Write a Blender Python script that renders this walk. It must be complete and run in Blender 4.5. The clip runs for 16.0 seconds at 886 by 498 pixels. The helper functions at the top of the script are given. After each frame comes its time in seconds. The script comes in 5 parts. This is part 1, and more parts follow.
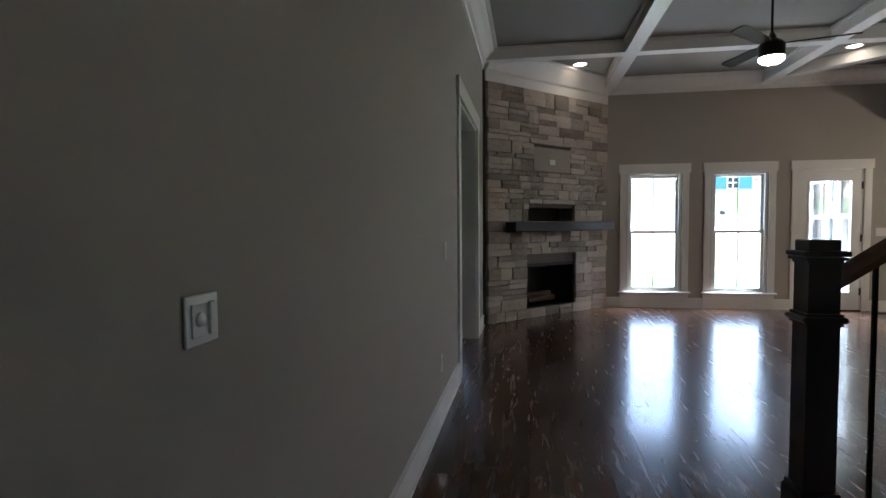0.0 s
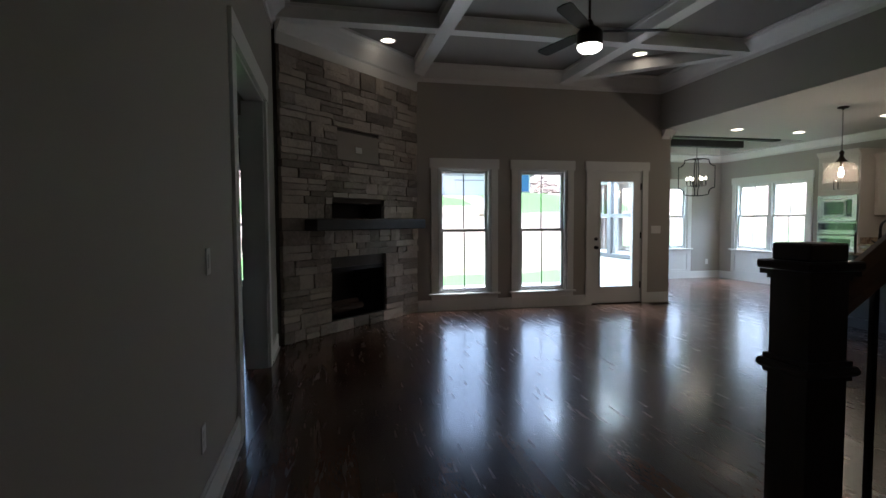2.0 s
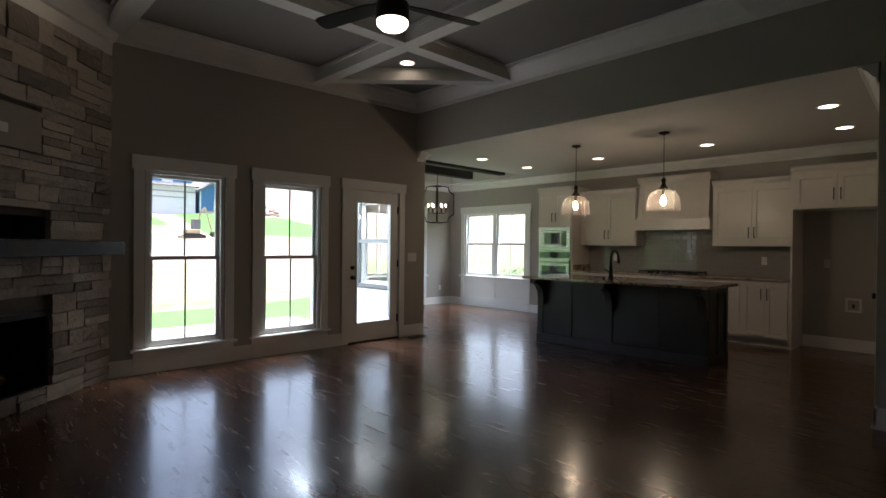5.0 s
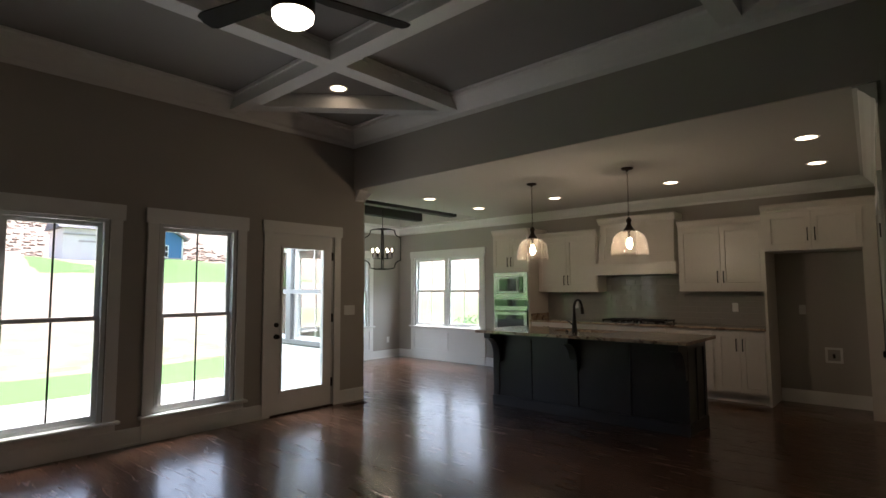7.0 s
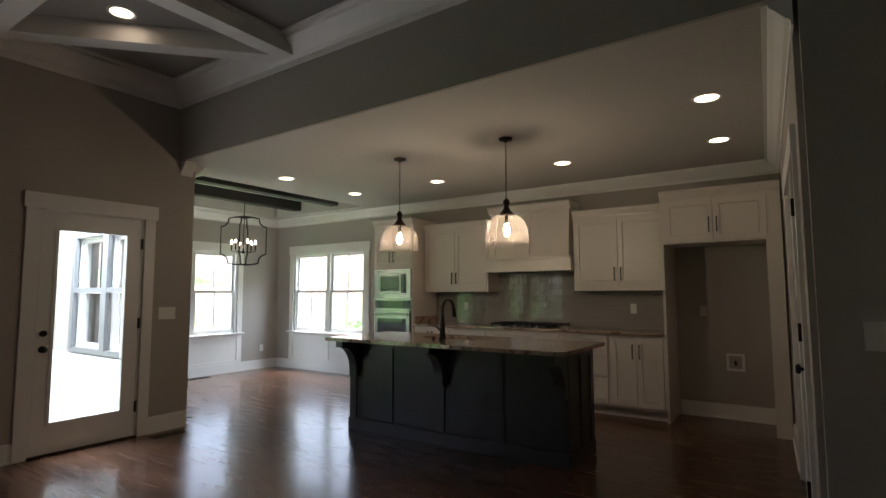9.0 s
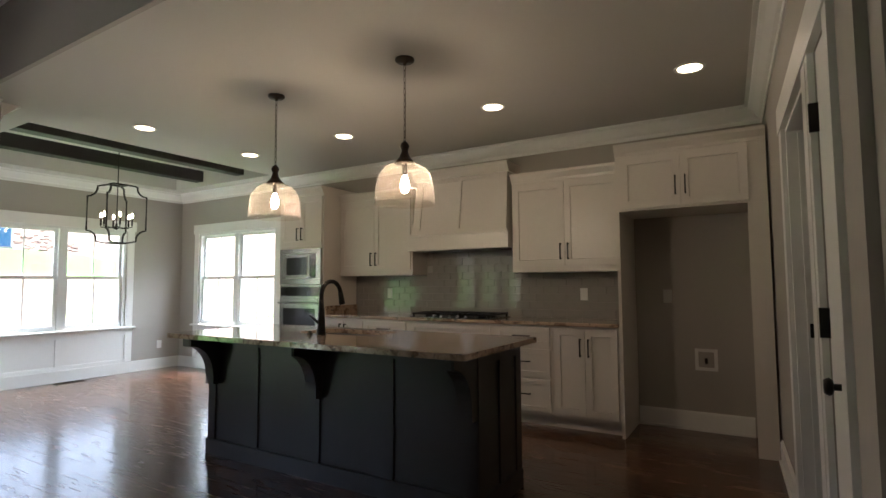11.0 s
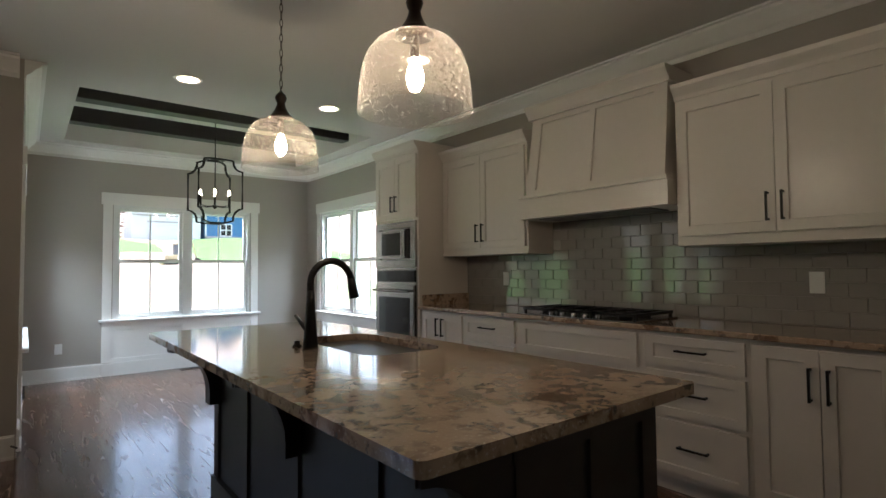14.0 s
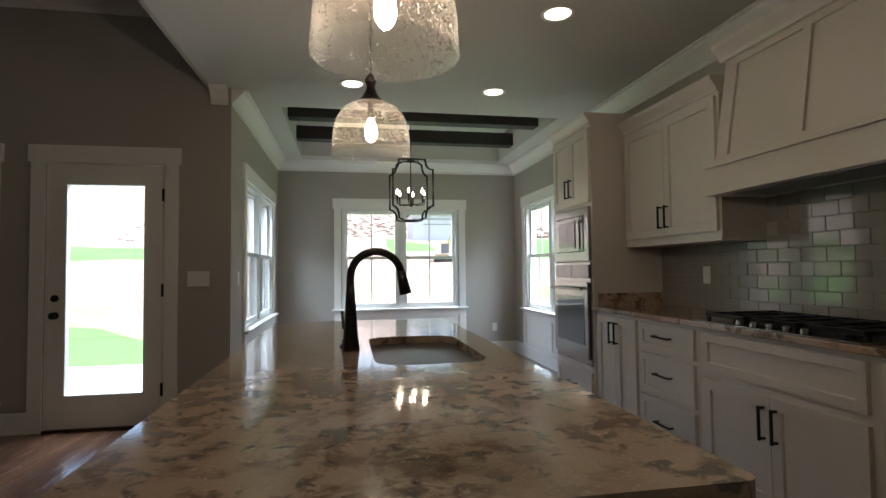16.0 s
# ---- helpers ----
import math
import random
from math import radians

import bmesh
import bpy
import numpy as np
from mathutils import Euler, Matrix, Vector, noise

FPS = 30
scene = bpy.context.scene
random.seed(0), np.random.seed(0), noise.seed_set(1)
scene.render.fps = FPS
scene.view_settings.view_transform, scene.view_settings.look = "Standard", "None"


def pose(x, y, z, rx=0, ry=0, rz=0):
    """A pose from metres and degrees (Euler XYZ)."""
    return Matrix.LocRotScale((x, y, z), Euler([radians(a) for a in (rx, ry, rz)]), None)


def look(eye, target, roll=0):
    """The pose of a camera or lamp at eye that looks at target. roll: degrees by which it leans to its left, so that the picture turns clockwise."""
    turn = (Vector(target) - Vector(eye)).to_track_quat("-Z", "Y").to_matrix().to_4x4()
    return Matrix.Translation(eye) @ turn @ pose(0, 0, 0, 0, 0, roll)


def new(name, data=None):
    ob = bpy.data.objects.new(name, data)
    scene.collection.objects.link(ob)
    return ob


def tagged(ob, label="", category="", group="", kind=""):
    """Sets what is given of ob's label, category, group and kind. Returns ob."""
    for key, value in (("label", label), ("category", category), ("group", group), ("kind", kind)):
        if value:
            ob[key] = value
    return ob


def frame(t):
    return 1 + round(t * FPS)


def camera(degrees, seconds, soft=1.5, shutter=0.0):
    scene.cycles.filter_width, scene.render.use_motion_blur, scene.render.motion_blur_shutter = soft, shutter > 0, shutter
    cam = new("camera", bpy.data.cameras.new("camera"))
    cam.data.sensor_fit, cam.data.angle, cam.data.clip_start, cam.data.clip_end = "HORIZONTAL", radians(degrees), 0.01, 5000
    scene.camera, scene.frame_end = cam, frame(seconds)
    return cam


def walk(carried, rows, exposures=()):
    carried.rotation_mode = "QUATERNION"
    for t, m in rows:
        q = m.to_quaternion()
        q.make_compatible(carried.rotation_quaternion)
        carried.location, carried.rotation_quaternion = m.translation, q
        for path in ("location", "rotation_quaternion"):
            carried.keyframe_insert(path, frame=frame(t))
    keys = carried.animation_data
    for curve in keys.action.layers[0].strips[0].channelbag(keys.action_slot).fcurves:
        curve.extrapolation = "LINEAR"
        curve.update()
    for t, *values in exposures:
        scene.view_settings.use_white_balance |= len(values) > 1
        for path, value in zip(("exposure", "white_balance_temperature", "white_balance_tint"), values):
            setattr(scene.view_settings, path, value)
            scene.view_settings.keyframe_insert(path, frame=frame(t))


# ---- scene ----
cam = camera(80.5, 16.0)
PATH = [
    (0, (0.271, 0.043, 1.29), (-0.051, 2.014, 1.195), -0.4),
    (0.5, (0.254, 0.28, 1.263), (0.17, 2.277, 1.178), -0.3),
    (1, (0.272, 0.568, 1.284), (0.402, 2.561, 1.189), -0.3),
    (1.5, (0.265, 0.826, 1.285), (0.545, 2.804, 1.182), -0.2),
    (2, (0.234, 1.091, 1.278), (0.659, 3.043, 1.173), -0.3),
    (2.5, (0.19, 1.336, 1.265), (0.796, 3.239, 1.162), -0.2),
    (3, (0.185, 1.604, 1.255), (0.971, 3.441, 1.153), -0.2),
    (3.5, (0.19, 1.861, 1.273), (1.178, 3.596, 1.167), -0.2),
    (4, (0.202, 2.129, 1.276), (1.404, 3.724, 1.172), -0.1),
    (6.5, (0.791, 2.962, 1.366), (2.243, 4.332, 1.483), -0.1),
    (7, (1.055, 3.05, 1.385), (2.541, 4.38, 1.54), -0.3),
    (7.5, (1.381, 3.071, 1.375), (2.904, 4.355, 1.545), -0.3),
    (8, (1.741, 3.112, 1.38), (3.322, 4.326, 1.548), -0.3),
    (8.5, (2.109, 3.125, 1.346), (3.725, 4.291, 1.512), -0.2),
    (9, (2.46, 3.181, 1.325), (4.106, 4.304, 1.492), -0.2),
    (9.5, (2.813, 3.237, 1.305), (4.487, 4.319, 1.471), -0.2),
    (9.7, (2.957, 3.252, 1.282), (4.64, 4.318, 1.453), -0.1),
    (12, (4.432, 3.485, 1.229), (6.146, 4.51, 1.339), -0.3),
    (12.5, (4.722, 3.547, 1.224), (6.377, 4.665, 1.321), -0.4),
    (13, (4.988, 3.634, 1.222), (6.534, 4.9, 1.311), -0.4),
    (13.5, (5.248, 3.744, 1.219), (6.645, 5.172, 1.305), -0.4),
    (14, (5.491, 3.871, 1.221), (6.738, 5.432, 1.299), -0.5),
    (14.5, (5.726, 3.902, 1.189), (6.805, 5.584, 1.268), -0.5),
    (15, (5.961, 3.95, 1.192), (6.845, 5.742, 1.269), -0.6),
    (15.5, (6.174, 3.988, 1.205), (6.827, 5.877, 1.274), -0.7),
    (16, (6.395, 3.944, 1.194), (6.751, 5.911, 1.27), -0.6),
]
walk(cam, [(t, look(eye, target, roll)) for t, eye, target, roll in PATH],
     exposures=[(t, e, k, m) for t, e, k, m in ((0.0, 3.85, 5350, 8), (0.5, 3.05, 5350, 8), (1.0, 2.5, 5350, 8), (2.5, 2.35, 5450, 8), (3.5, 2.12, 5650, 11), (6.5, 2.17, 6150, 11), (8.0, 2.25, 6150, 11), (9.5, 2.5, 6100, 12), (12.0, 2.92, 6050, 10), (13.0, 2.72, 5900, 9), (14.5, 2.32, 5800, 8), (16.0, 2.22, 5800, 8))])

# ---- world, sun ----
world = bpy.data.worlds.new("sky")
scene.world = world
world.use_nodes = True
wn = world.node_tree
sky = wn.nodes.new("ShaderNodeTexSky")
sky.sky_type = "NISHITA"
sky.sun_disc = False
sky.sun_elevation, sky.sun_rotation = radians(69), radians(70)
sky.air_density, sky.dust_density, sky.ozone_density = 1.0, 6.0, 1.0
bg = wn.nodes["Background"]
bg.inputs["Strength"].default_value = 0.15
wn.links.new(sky.outputs["Color"], bg.inputs["Color"])
sun_data = bpy.data.lights.new("sun", "SUN")
sun_data.energy, sun_data.angle, sun_data.color = 2.6, radians(25), (1.0, 0.97, 0.92)
sun = new("sun", sun_data)
sun.matrix_world = look((0, 0, 20), (-0.33, -0.12, 19.067))
WINDOW_FILL_POWER = 48.0
# added area lamps, out of view above the dining windows, standing in for sky light
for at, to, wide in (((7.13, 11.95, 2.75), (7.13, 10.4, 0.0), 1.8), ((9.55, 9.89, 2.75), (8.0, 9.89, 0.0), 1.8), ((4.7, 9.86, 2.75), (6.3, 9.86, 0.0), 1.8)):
    ld = bpy.data.lights.new("window_fill", "AREA")
    ld.shape, ld.size, ld.size_y, ld.energy, ld.color = "RECTANGLE", wide, 0.7, WINDOW_FILL_POWER, (0.84, 0.94, 1.0)
    new("window_fill", ld).matrix_world = look(at, to)
CAN_POWER, BULB_POWER, FAN_POWER, CANDLE_POWER = 2.0, 36.0, 1.7, 14.0


# ---- materials ----
def mat(name, color, rough=0.6, metal=0.0, scale=8.0, vary=0.06, bump=0.0, coat=0.0, spec=0.5, stretch=(1, 1, 1), island=0.0, objrand=0.0, fine=6.0, color2=None):
    m = bpy.data.materials.new(name)
    m.use_nodes = True
    n, l = m.node_tree.nodes, m.node_tree.links
    b = n["Principled BSDF"]
    b.inputs["Roughness"].default_value, b.inputs["Metallic"].default_value = rough, metal
    b.inputs["Coat Weight"].default_value = coat
    b.inputs["Coat Roughness"].default_value = 0.12
    b.inputs["Specular IOR Level"].default_value = spec
    tc = n.new("ShaderNodeTexCoord")
    mp = n.new("ShaderNodeMapping")
    mp.inputs["Scale"].default_value = stretch
    l.new(tc.outputs["Object"], mp.inputs["Vector"])
    big, small = n.new("ShaderNodeTexNoise"), n.new("ShaderNodeTexNoise")
    big.inputs["Scale"].default_value, small.inputs["Scale"].default_value = scale * 0.25, scale * fine
    for x in (big, small):
        x.inputs["Detail"].default_value = 4
        l.new(mp.outputs["Vector"], x.inputs["Vector"])
    add = n.new("ShaderNodeMath")
    add.operation = "ADD"
    l.new(big.outputs["Fac"], add.inputs[0])
    l.new(small.outputs["Fac"], add.inputs[1])
    value = add.outputs[0]
    if island or objrand:
        if island:
            src = n.new("ShaderNodeNewGeometry").outputs["Random Per Island"]
        else:
            src = n.new("ShaderNodeObjectInfo").outputs["Random"]
        mul = n.new("ShaderNodeMath")
        mul.operation = "MULTIPLY_ADD"
        l.new(src, mul.inputs[0])
        mul.inputs[1].default_value = (island or objrand) * 2
        l.new(value, mul.inputs[2])
        sub = n.new("ShaderNodeMath")
        sub.operation = "SUBTRACT"
        l.new(mul.outputs[0], sub.inputs[0])
        sub.inputs[1].default_value = island or objrand
        value = sub.outputs[0]
    ramp = n.new("ShaderNodeMapRange")
    ramp.inputs["From Min"].default_value, ramp.inputs["From Max"].default_value = 0.5, 1.5
    l.new(value, ramp.inputs["Value"])
    mix = n.new("ShaderNodeMix")
    mix.data_type = "RGBA"
    a = [max(0.0, c * (1 - vary)) for c in color]
    z = [min(1.0, c * (1 + vary)) for c in color] if color2 is None else list(color2)
    mix.inputs["A"].default_value, mix.inputs["B"].default_value = (*a, 1), (*z, 1)
    l.new(ramp.outputs["Result"], mix.inputs["Factor"])
    l.new(mix.outputs["Result"], b.inputs["Base Color"])
    if bump:
        bp = n.new("ShaderNodeBump")
        bp.inputs["Strength"].default_value, bp.inputs["Distance"].default_value = bump, 0.01
        l.new(small.outputs["Fac"], bp.inputs["Height"])
        l.new(bp.outputs["Normal"], b.inputs["Normal"])
    return m


def glow(name, color, strength):
    m = bpy.data.materials.new(name)
    m.use_nodes = True
    b = m.node_tree.nodes["Principled BSDF"]
    b.inputs["Base Color"].default_value = (0.8, 0.8, 0.8, 1)
    b.inputs["Emission Color"].default_value, b.inputs["Emission Strength"].default_value = (*color, 1), strength
    return m


def pane_glass(name, tint=(1, 1, 1)):
    m = bpy.data.materials.new(name)
    m.use_nodes = True
    n, l = m.node_tree.nodes, m.node_tree.links
    n.remove(n["Principled BSDF"])
    t, g, lw, mx = n.new("ShaderNodeBsdfTransparent"), n.new("ShaderNodeBsdfGlossy"), n.new("ShaderNodeLayerWeight"), n.new("ShaderNodeMixShader")
    lw.inputs["Blend"].default_value = 0.5
    pw, f = n.new("ShaderNodeMath"), n.new("ShaderNodeMath")
    pw.operation, f.operation = "POWER", "MULTIPLY_ADD"
    l.new(lw.outputs["Facing"], pw.inputs[0])
    pw.inputs[1].default_value = 5.0
    l.new(pw.outputs[0], f.inputs[0])
    f.inputs[1].default_value, f.inputs[2].default_value = 0.95, 0.045
    t.inputs["Color"].default_value = (*tint, 1)
    g.inputs["Roughness"].default_value = 0.01
    l.new(f.outputs[0], mx.inputs[0])
    l.new(t.outputs[0], mx.inputs[1])
    l.new(g.outputs[0], mx.inputs[2])
    l.new(mx.outputs[0], n["Material Output"].inputs["Surface"])
    return m


def seeded_glass(name):
    """Clear rippled glass full of small bubbles that catch the lamp light."""
    m = pane_glass(name, (0.93, 0.89, 0.83))
    n, l = m.node_tree.nodes, m.node_tree.links
    tc = n.new("ShaderNodeTexCoord")
    wave = n.new("ShaderNodeTexNoise")
    wave.inputs["Scale"].default_value, wave.inputs["Detail"].default_value = 55, 3
    l.new(tc.outputs["Object"], wave.inputs["Vector"])
    v = n.new("ShaderNodeTexVoronoi")
    v.inputs["Scale"].default_value = 165
    l.new(tc.outputs["Object"], v.inputs["Vector"])
    bp = n.new("ShaderNodeBump")
    bp.inputs["Strength"].default_value, bp.inputs["Distance"].default_value = 1.0, 0.006
    l.new(wave.outputs["Fac"], bp.inputs["Height"])
    bp2 = n.new("ShaderNodeBump")
    bp2.inputs["Strength"].default_value, bp2.inputs["Distance"].default_value = 1.0, 0.004
    l.new(v.outputs["Distance"], bp2.inputs["Height"])
    l.new(bp.outputs["Normal"], bp2.inputs["Normal"])
    g = [x for x in n if x.type == "BSDF_GLOSSY"][0]
    g.inputs["Roughness"].default_value = 0.10
    l.new(bp2.outputs["Normal"], g.inputs["Normal"])
    old = [x for x in n if x.type == "MIX_SHADER"][0]
    # bubbles of uneven size: a ripple shifts the limit of each
    lim = n.new("ShaderNodeMapRange")
    lim.inputs["From Min"].default_value, lim.inputs["From Max"].default_value = 0.35, 0.7
    lim.inputs["To Min"].default_value, lim.inputs["To Max"].default_value = 0.06, 0.42
    l.new(wave.outputs["Fac"], lim.inputs["Value"])
    less = n.new("ShaderNodeMath")
    less.operation = "LESS_THAN"
    l.new(v.outputs["Distance"], less.inputs[0])
    l.new(lim.outputs["Result"], less.inputs[1])
    amount = n.new("ShaderNodeMath")
    amount.operation = "MULTIPLY_ADD"
    amount.inputs[1].default_value, amount.inputs[2].default_value = 0.45, 0.03
    l.new(less.outputs[0], amount.inputs[0])
    tr, m2 = n.new("ShaderNodeBsdfTranslucent"), n.new("ShaderNodeMixShader")
    tr.inputs["Color"].default_value = (0.95, 0.88, 0.78, 1)
    l.new(bp2.outputs["Normal"], tr.inputs["Normal"])
    l.new(amount.outputs[0], m2.inputs[0])
    l.new(old.outputs[0], m2.inputs[1])
    l.new(tr.outputs[0], m2.inputs[2])
    l.new(m2.outputs[0], n["Material Output"].inputs["Surface"])
    return m


def granite(name):
    """Polished cream granite: soft clouds, then brown flecks gathered in drifts, then a few dark grains."""
    m = mat(name, (0.42, 0.312, 0.228), 0.07, scale=14, vary=0.12, coat=0.5)
    n, l = m.node_tree.nodes, m.node_tree.links
    b = n["Principled BSDF"]
    mp = [x for x in n if x.type == "MAPPING"][0]
    last = [x for x in n if x.type == "MIX"][0].outputs["Result"]

    def cloud(scale, detail, dist, lo, hi, top, at):
        mv = n.new("ShaderNodeVectorMath")
        mv.operation = "ADD"
        mv.inputs[1].default_value = at
        l.new(mp.outputs["Vector"], mv.inputs[0])
        t, r = n.new("ShaderNodeTexNoise"), n.new("ShaderNodeMapRange")
        t.inputs["Scale"].default_value, t.inputs["Detail"].default_value, t.inputs["Distortion"].default_value = scale, detail, dist
        l.new(mv.outputs[0], t.inputs["Vector"])
        r.inputs["From Min"].default_value, r.inputs["From Max"].default_value, r.inputs["To Max"].default_value = lo, hi, top
        l.new(t.outputs["Fac"], r.inputs["Value"])
        return r.outputs["Result"]

    def times(a, b_):
        o = n.new("ShaderNodeMath")
        o.operation = "MULTIPLY"
        l.new(a, o.inputs[0])
        l.new(b_, o.inputs[1])
        return o.outputs[0]

    drift = cloud(5.5, 3, 0.8, 0.36, 0.56, 1.0, (3.1, 0.7, 0))
    layers = (
        (cloud(7, 6, 0.5, 0.45, 0.72, 0.65, (0, 0, 0)), (0.28, 0.20, 0.145)),
        (cloud(3.2, 4, 0.3, 0.50, 0.70, 0.6, (7, 2, 0)), (0.46, 0.375, 0.29)),
        (times(cloud(12, 8, 0.6, 0.50, 0.60, 0.9, (1, 5, 0)), drift), (0.15, 0.085, 0.05)),
        (times(cloud(26, 6, 0.4, 0.52, 0.62, 0.85, (4, 1, 0)), drift), (0.10, 0.06, 0.04)),
        (cloud(16, 7, 0.6, 0.62, 0.67, 0.8, (9, 9, 0)), (0.085, 0.085, 0.075)),
        (cloud(120, 2, 0.0, 0.60, 0.72, 0.45, (2, 8, 0)), (0.62, 0.55, 0.47)),
    )
    for amount, col in layers:
        mx = n.new("ShaderNodeMix")
        mx.data_type = "RGBA"
        mx.inputs["B"].default_value = (*col, 1)
        l.new(amount, mx.inputs["Factor"])
        l.new(last, mx.inputs["A"])
        last = mx.outputs["Result"]
    l.new(last, b.inputs["Base Color"])
    return m


def grainy(m):
    """Uneven sheen and a wavy grain for the floor boards."""
    n, l = m.node_tree.nodes, m.node_tree.links
    b = n["Principled BSDF"]
    mp = [x for x in n if x.type == "MAPPING"][0]
    t = n.new("ShaderNodeTexNoise")
    t.inputs["Scale"].default_value, t.inputs["Detail"].default_value, t.inputs["Distortion"].default_value = 3.5, 4, 1.5
    l.new(mp.outputs["Vector"], t.inputs["Vector"])
    r = n.new("ShaderNodeMapRange")
    r.inputs["From Min"].default_value, r.inputs["From Max"].default_value = 0.35, 0.65
    r.inputs["To Min"].default_value, r.inputs["To Max"].default_value = 0.19, 0.29
    l.new(t.outputs["Fac"], r.inputs["Value"])
    l.new(r.outputs["Result"], b.inputs["Roughness"])
    return m


M_WALL = mat("wall_paint", (0.375, 0.346, 0.308), 0.75, scale=3, vary=0.03, bump=0.04, fine=60)
M_CEIL = mat("ceiling_paint", (0.52, 0.50, 0.46), 0.85, scale=3, vary=0.02, bump=0.05, fine=60)
M_COFFER = mat("coffer_paint", (0.27, 0.256, 0.236), 0.85, scale=3, vary=0.03, bump=0.04, fine=60)
M_TRIM = mat("white_trim_paint", (0.74, 0.73, 0.70), 0.38, scale=4, vary=0.03, bump=0.02)
M_CAB = mat("cream_cabinet_paint", (0.60, 0.555, 0.50), 0.30, scale=4, vary=0.03, bump=0.015)
M_ISLAND = mat("charcoal_paint", (0.046, 0.043, 0.041), 0.38, scale=4, vary=0.1, bump=0.02)
M_FLOOR = mat("dark_oak_floor", (0.088, 0.040, 0.022), 0.20, scale=5, vary=0.45, bump=0.003, coat=0.30, stretch=(6, 0.6, 1), objrand=0.45)
M_FLOOR2 = mat("dark_oak_floor_rest", (0.088, 0.040, 0.022), 0.20, scale=5, vary=0.45, bump=0.003, coat=0.30, stretch=(6, 0.6, 1), island=0.45)
grainy(M_FLOOR)
grainy(M_FLOOR2)
M_GAP = mat("dark_seam", (0.03, 0.015, 0.009), 0.5)
M_STONE = mat("ledge_stone", (0.34, 0.295, 0.25), 0.85, scale=9, vary=0.38, bump=0.8, objrand=0.7, fine=3)
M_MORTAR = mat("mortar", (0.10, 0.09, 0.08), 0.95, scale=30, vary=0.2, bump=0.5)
M_WOOD = mat("dark_stained_wood", (0.035, 0.018, 0.011), 0.3, scale=6, vary=0.4, bump=0.1, stretch=(1, 1, 0.15))
M_BLADE = mat("matte_dark_blade", (0.018, 0.012, 0.009), 0.7, vary=0.2, spec=0.2)
M_RAIL = mat("brown_handrail_wood", (0.13, 0.055, 0.028), 0.3, scale=6, vary=0.3, bump=0.06, stretch=(0.2, 1, 1))
M_BEAM = mat("black_stained_beam", (0.018, 0.014, 0.013), 0.55, scale=8, vary=0.5, bump=0.3, stretch=(0.1, 1, 1))
M_MANTEL = mat("mantel_wood", (0.013, 0.011, 0.011), 0.6, scale=9, vary=0.5, bump=0.4, stretch=(0.2, 0.2, 1))
M_BLACK = mat("matte_black_metal", (0.02, 0.018, 0.017), 0.38, metal=0.7, vary=0.2)
M_BRONZE = mat("oil_rubbed_bronze", (0.035, 0.022, 0.015), 0.4, metal=0.7, vary=0.3)
M_FIREBOX = mat("sooty_firebrick", (0.03, 0.028, 0.027), 0.9, scale=12, vary=0.4, bump=0.4)
# darker copy of the steel, with the bowl's shade put into its colour
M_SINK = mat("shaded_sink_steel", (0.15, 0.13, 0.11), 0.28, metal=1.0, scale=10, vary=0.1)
M_STEEL = mat("brushed_steel", (0.36, 0.35, 0.34), 0.20, metal=1.0, scale=10, vary=0.06, stretch=(1, 0.1, 8))
M_OVENGLASS = mat("dark_oven_glass", (0.012, 0.012, 0.013), 0.05, vary=0.05, coat=0.5)
M_GRANITE = granite("granite")
M_TILE = mat("glazed_subway_tile", (0.285, 0.268, 0.245), 0.06, scale=3, vary=0.04, coat=0.15, objrand=0.12, bump=0.01)
M_TILE2 = mat("glazed_subway_tile_rest", (0.285, 0.268, 0.245), 0.06, scale=3, vary=0.04, coat=0.15, island=0.12)
M_GROUT = mat("grout", (0.35, 0.33, 0.30), 0.9)
M_PLATE = mat("white_plastic", (0.72, 0.71, 0.68), 0.3, vary=0.02)
M_PANE = pane_glass("window_glass")
M_SEED = seeded_glass("seeded_glass")
M_CAN = glow("warm_downlight", (1.0, 0.76, 0.52), CAN_POWER)
M_BULB = glow("warm_filament_bulb", (1.0, 0.76, 0.51), BULB_POWER)
M_FANL = glow("fan_lens", (1.0, 0.86, 0.68), FAN_POWER)
M_CANDLE = glow("candle_bulb", (1.0, 0.80, 0.55), CANDLE_POWER)
M_GREY = mat("grey_vinyl_frame", (0.16, 0.165, 0.17), 0.45, vary=0.05)
M_VINYL = mat("white_vinyl", (0.70, 0.71, 0.70), 0.35, vary=0.03)
M_GRILLE = mat("muntin_bronze", (0.10, 0.10, 0.095), 0.5, vary=0.05)
M_SIDING = mat("white_siding", (0.72, 0.72, 0.70), 0.7, scale=5, vary=0.05, bump=0.1)
M_BLUE = mat("blue_siding", (0.06, 0.17, 0.34), 0.7, scale=5, vary=0.08, bump=0.1)
M_LBLUE = mat("pale_blue_siding", (0.45, 0.55, 0.62), 0.7, scale=5, vary=0.05, bump=0.1)
M_ROOF = mat("grey_shingles", (0.16, 0.16, 0.17), 0.9, scale=20, vary=0.3, bump=0.4)
M_CONC = mat("pale_concrete", (0.40, 0.39, 0.365), 0.85, scale=4, vary=0.08, bump=0.15)
M_GRASS = mat("bright_lawn", (0.09, 0.22, 0.03), 0.95, scale=6, vary=0.35, bump=0.6, fine=12)
M_DIRT = mat("clay_dirt", (0.40, 0.29, 0.20), 0.95, scale=2.5, vary=0.3, bump=0.8, color2=(0.55, 0.45, 0.34))
M_ROCK = mat("rubble_bank", (0.27, 0.205, 0.165), 0.95, scale=5, vary=0.25, bump=1.0)
M_LEAF = mat("shrub_leaf", (0.06, 0.13, 0.03), 0.7, vary=0.4, island=0.6)
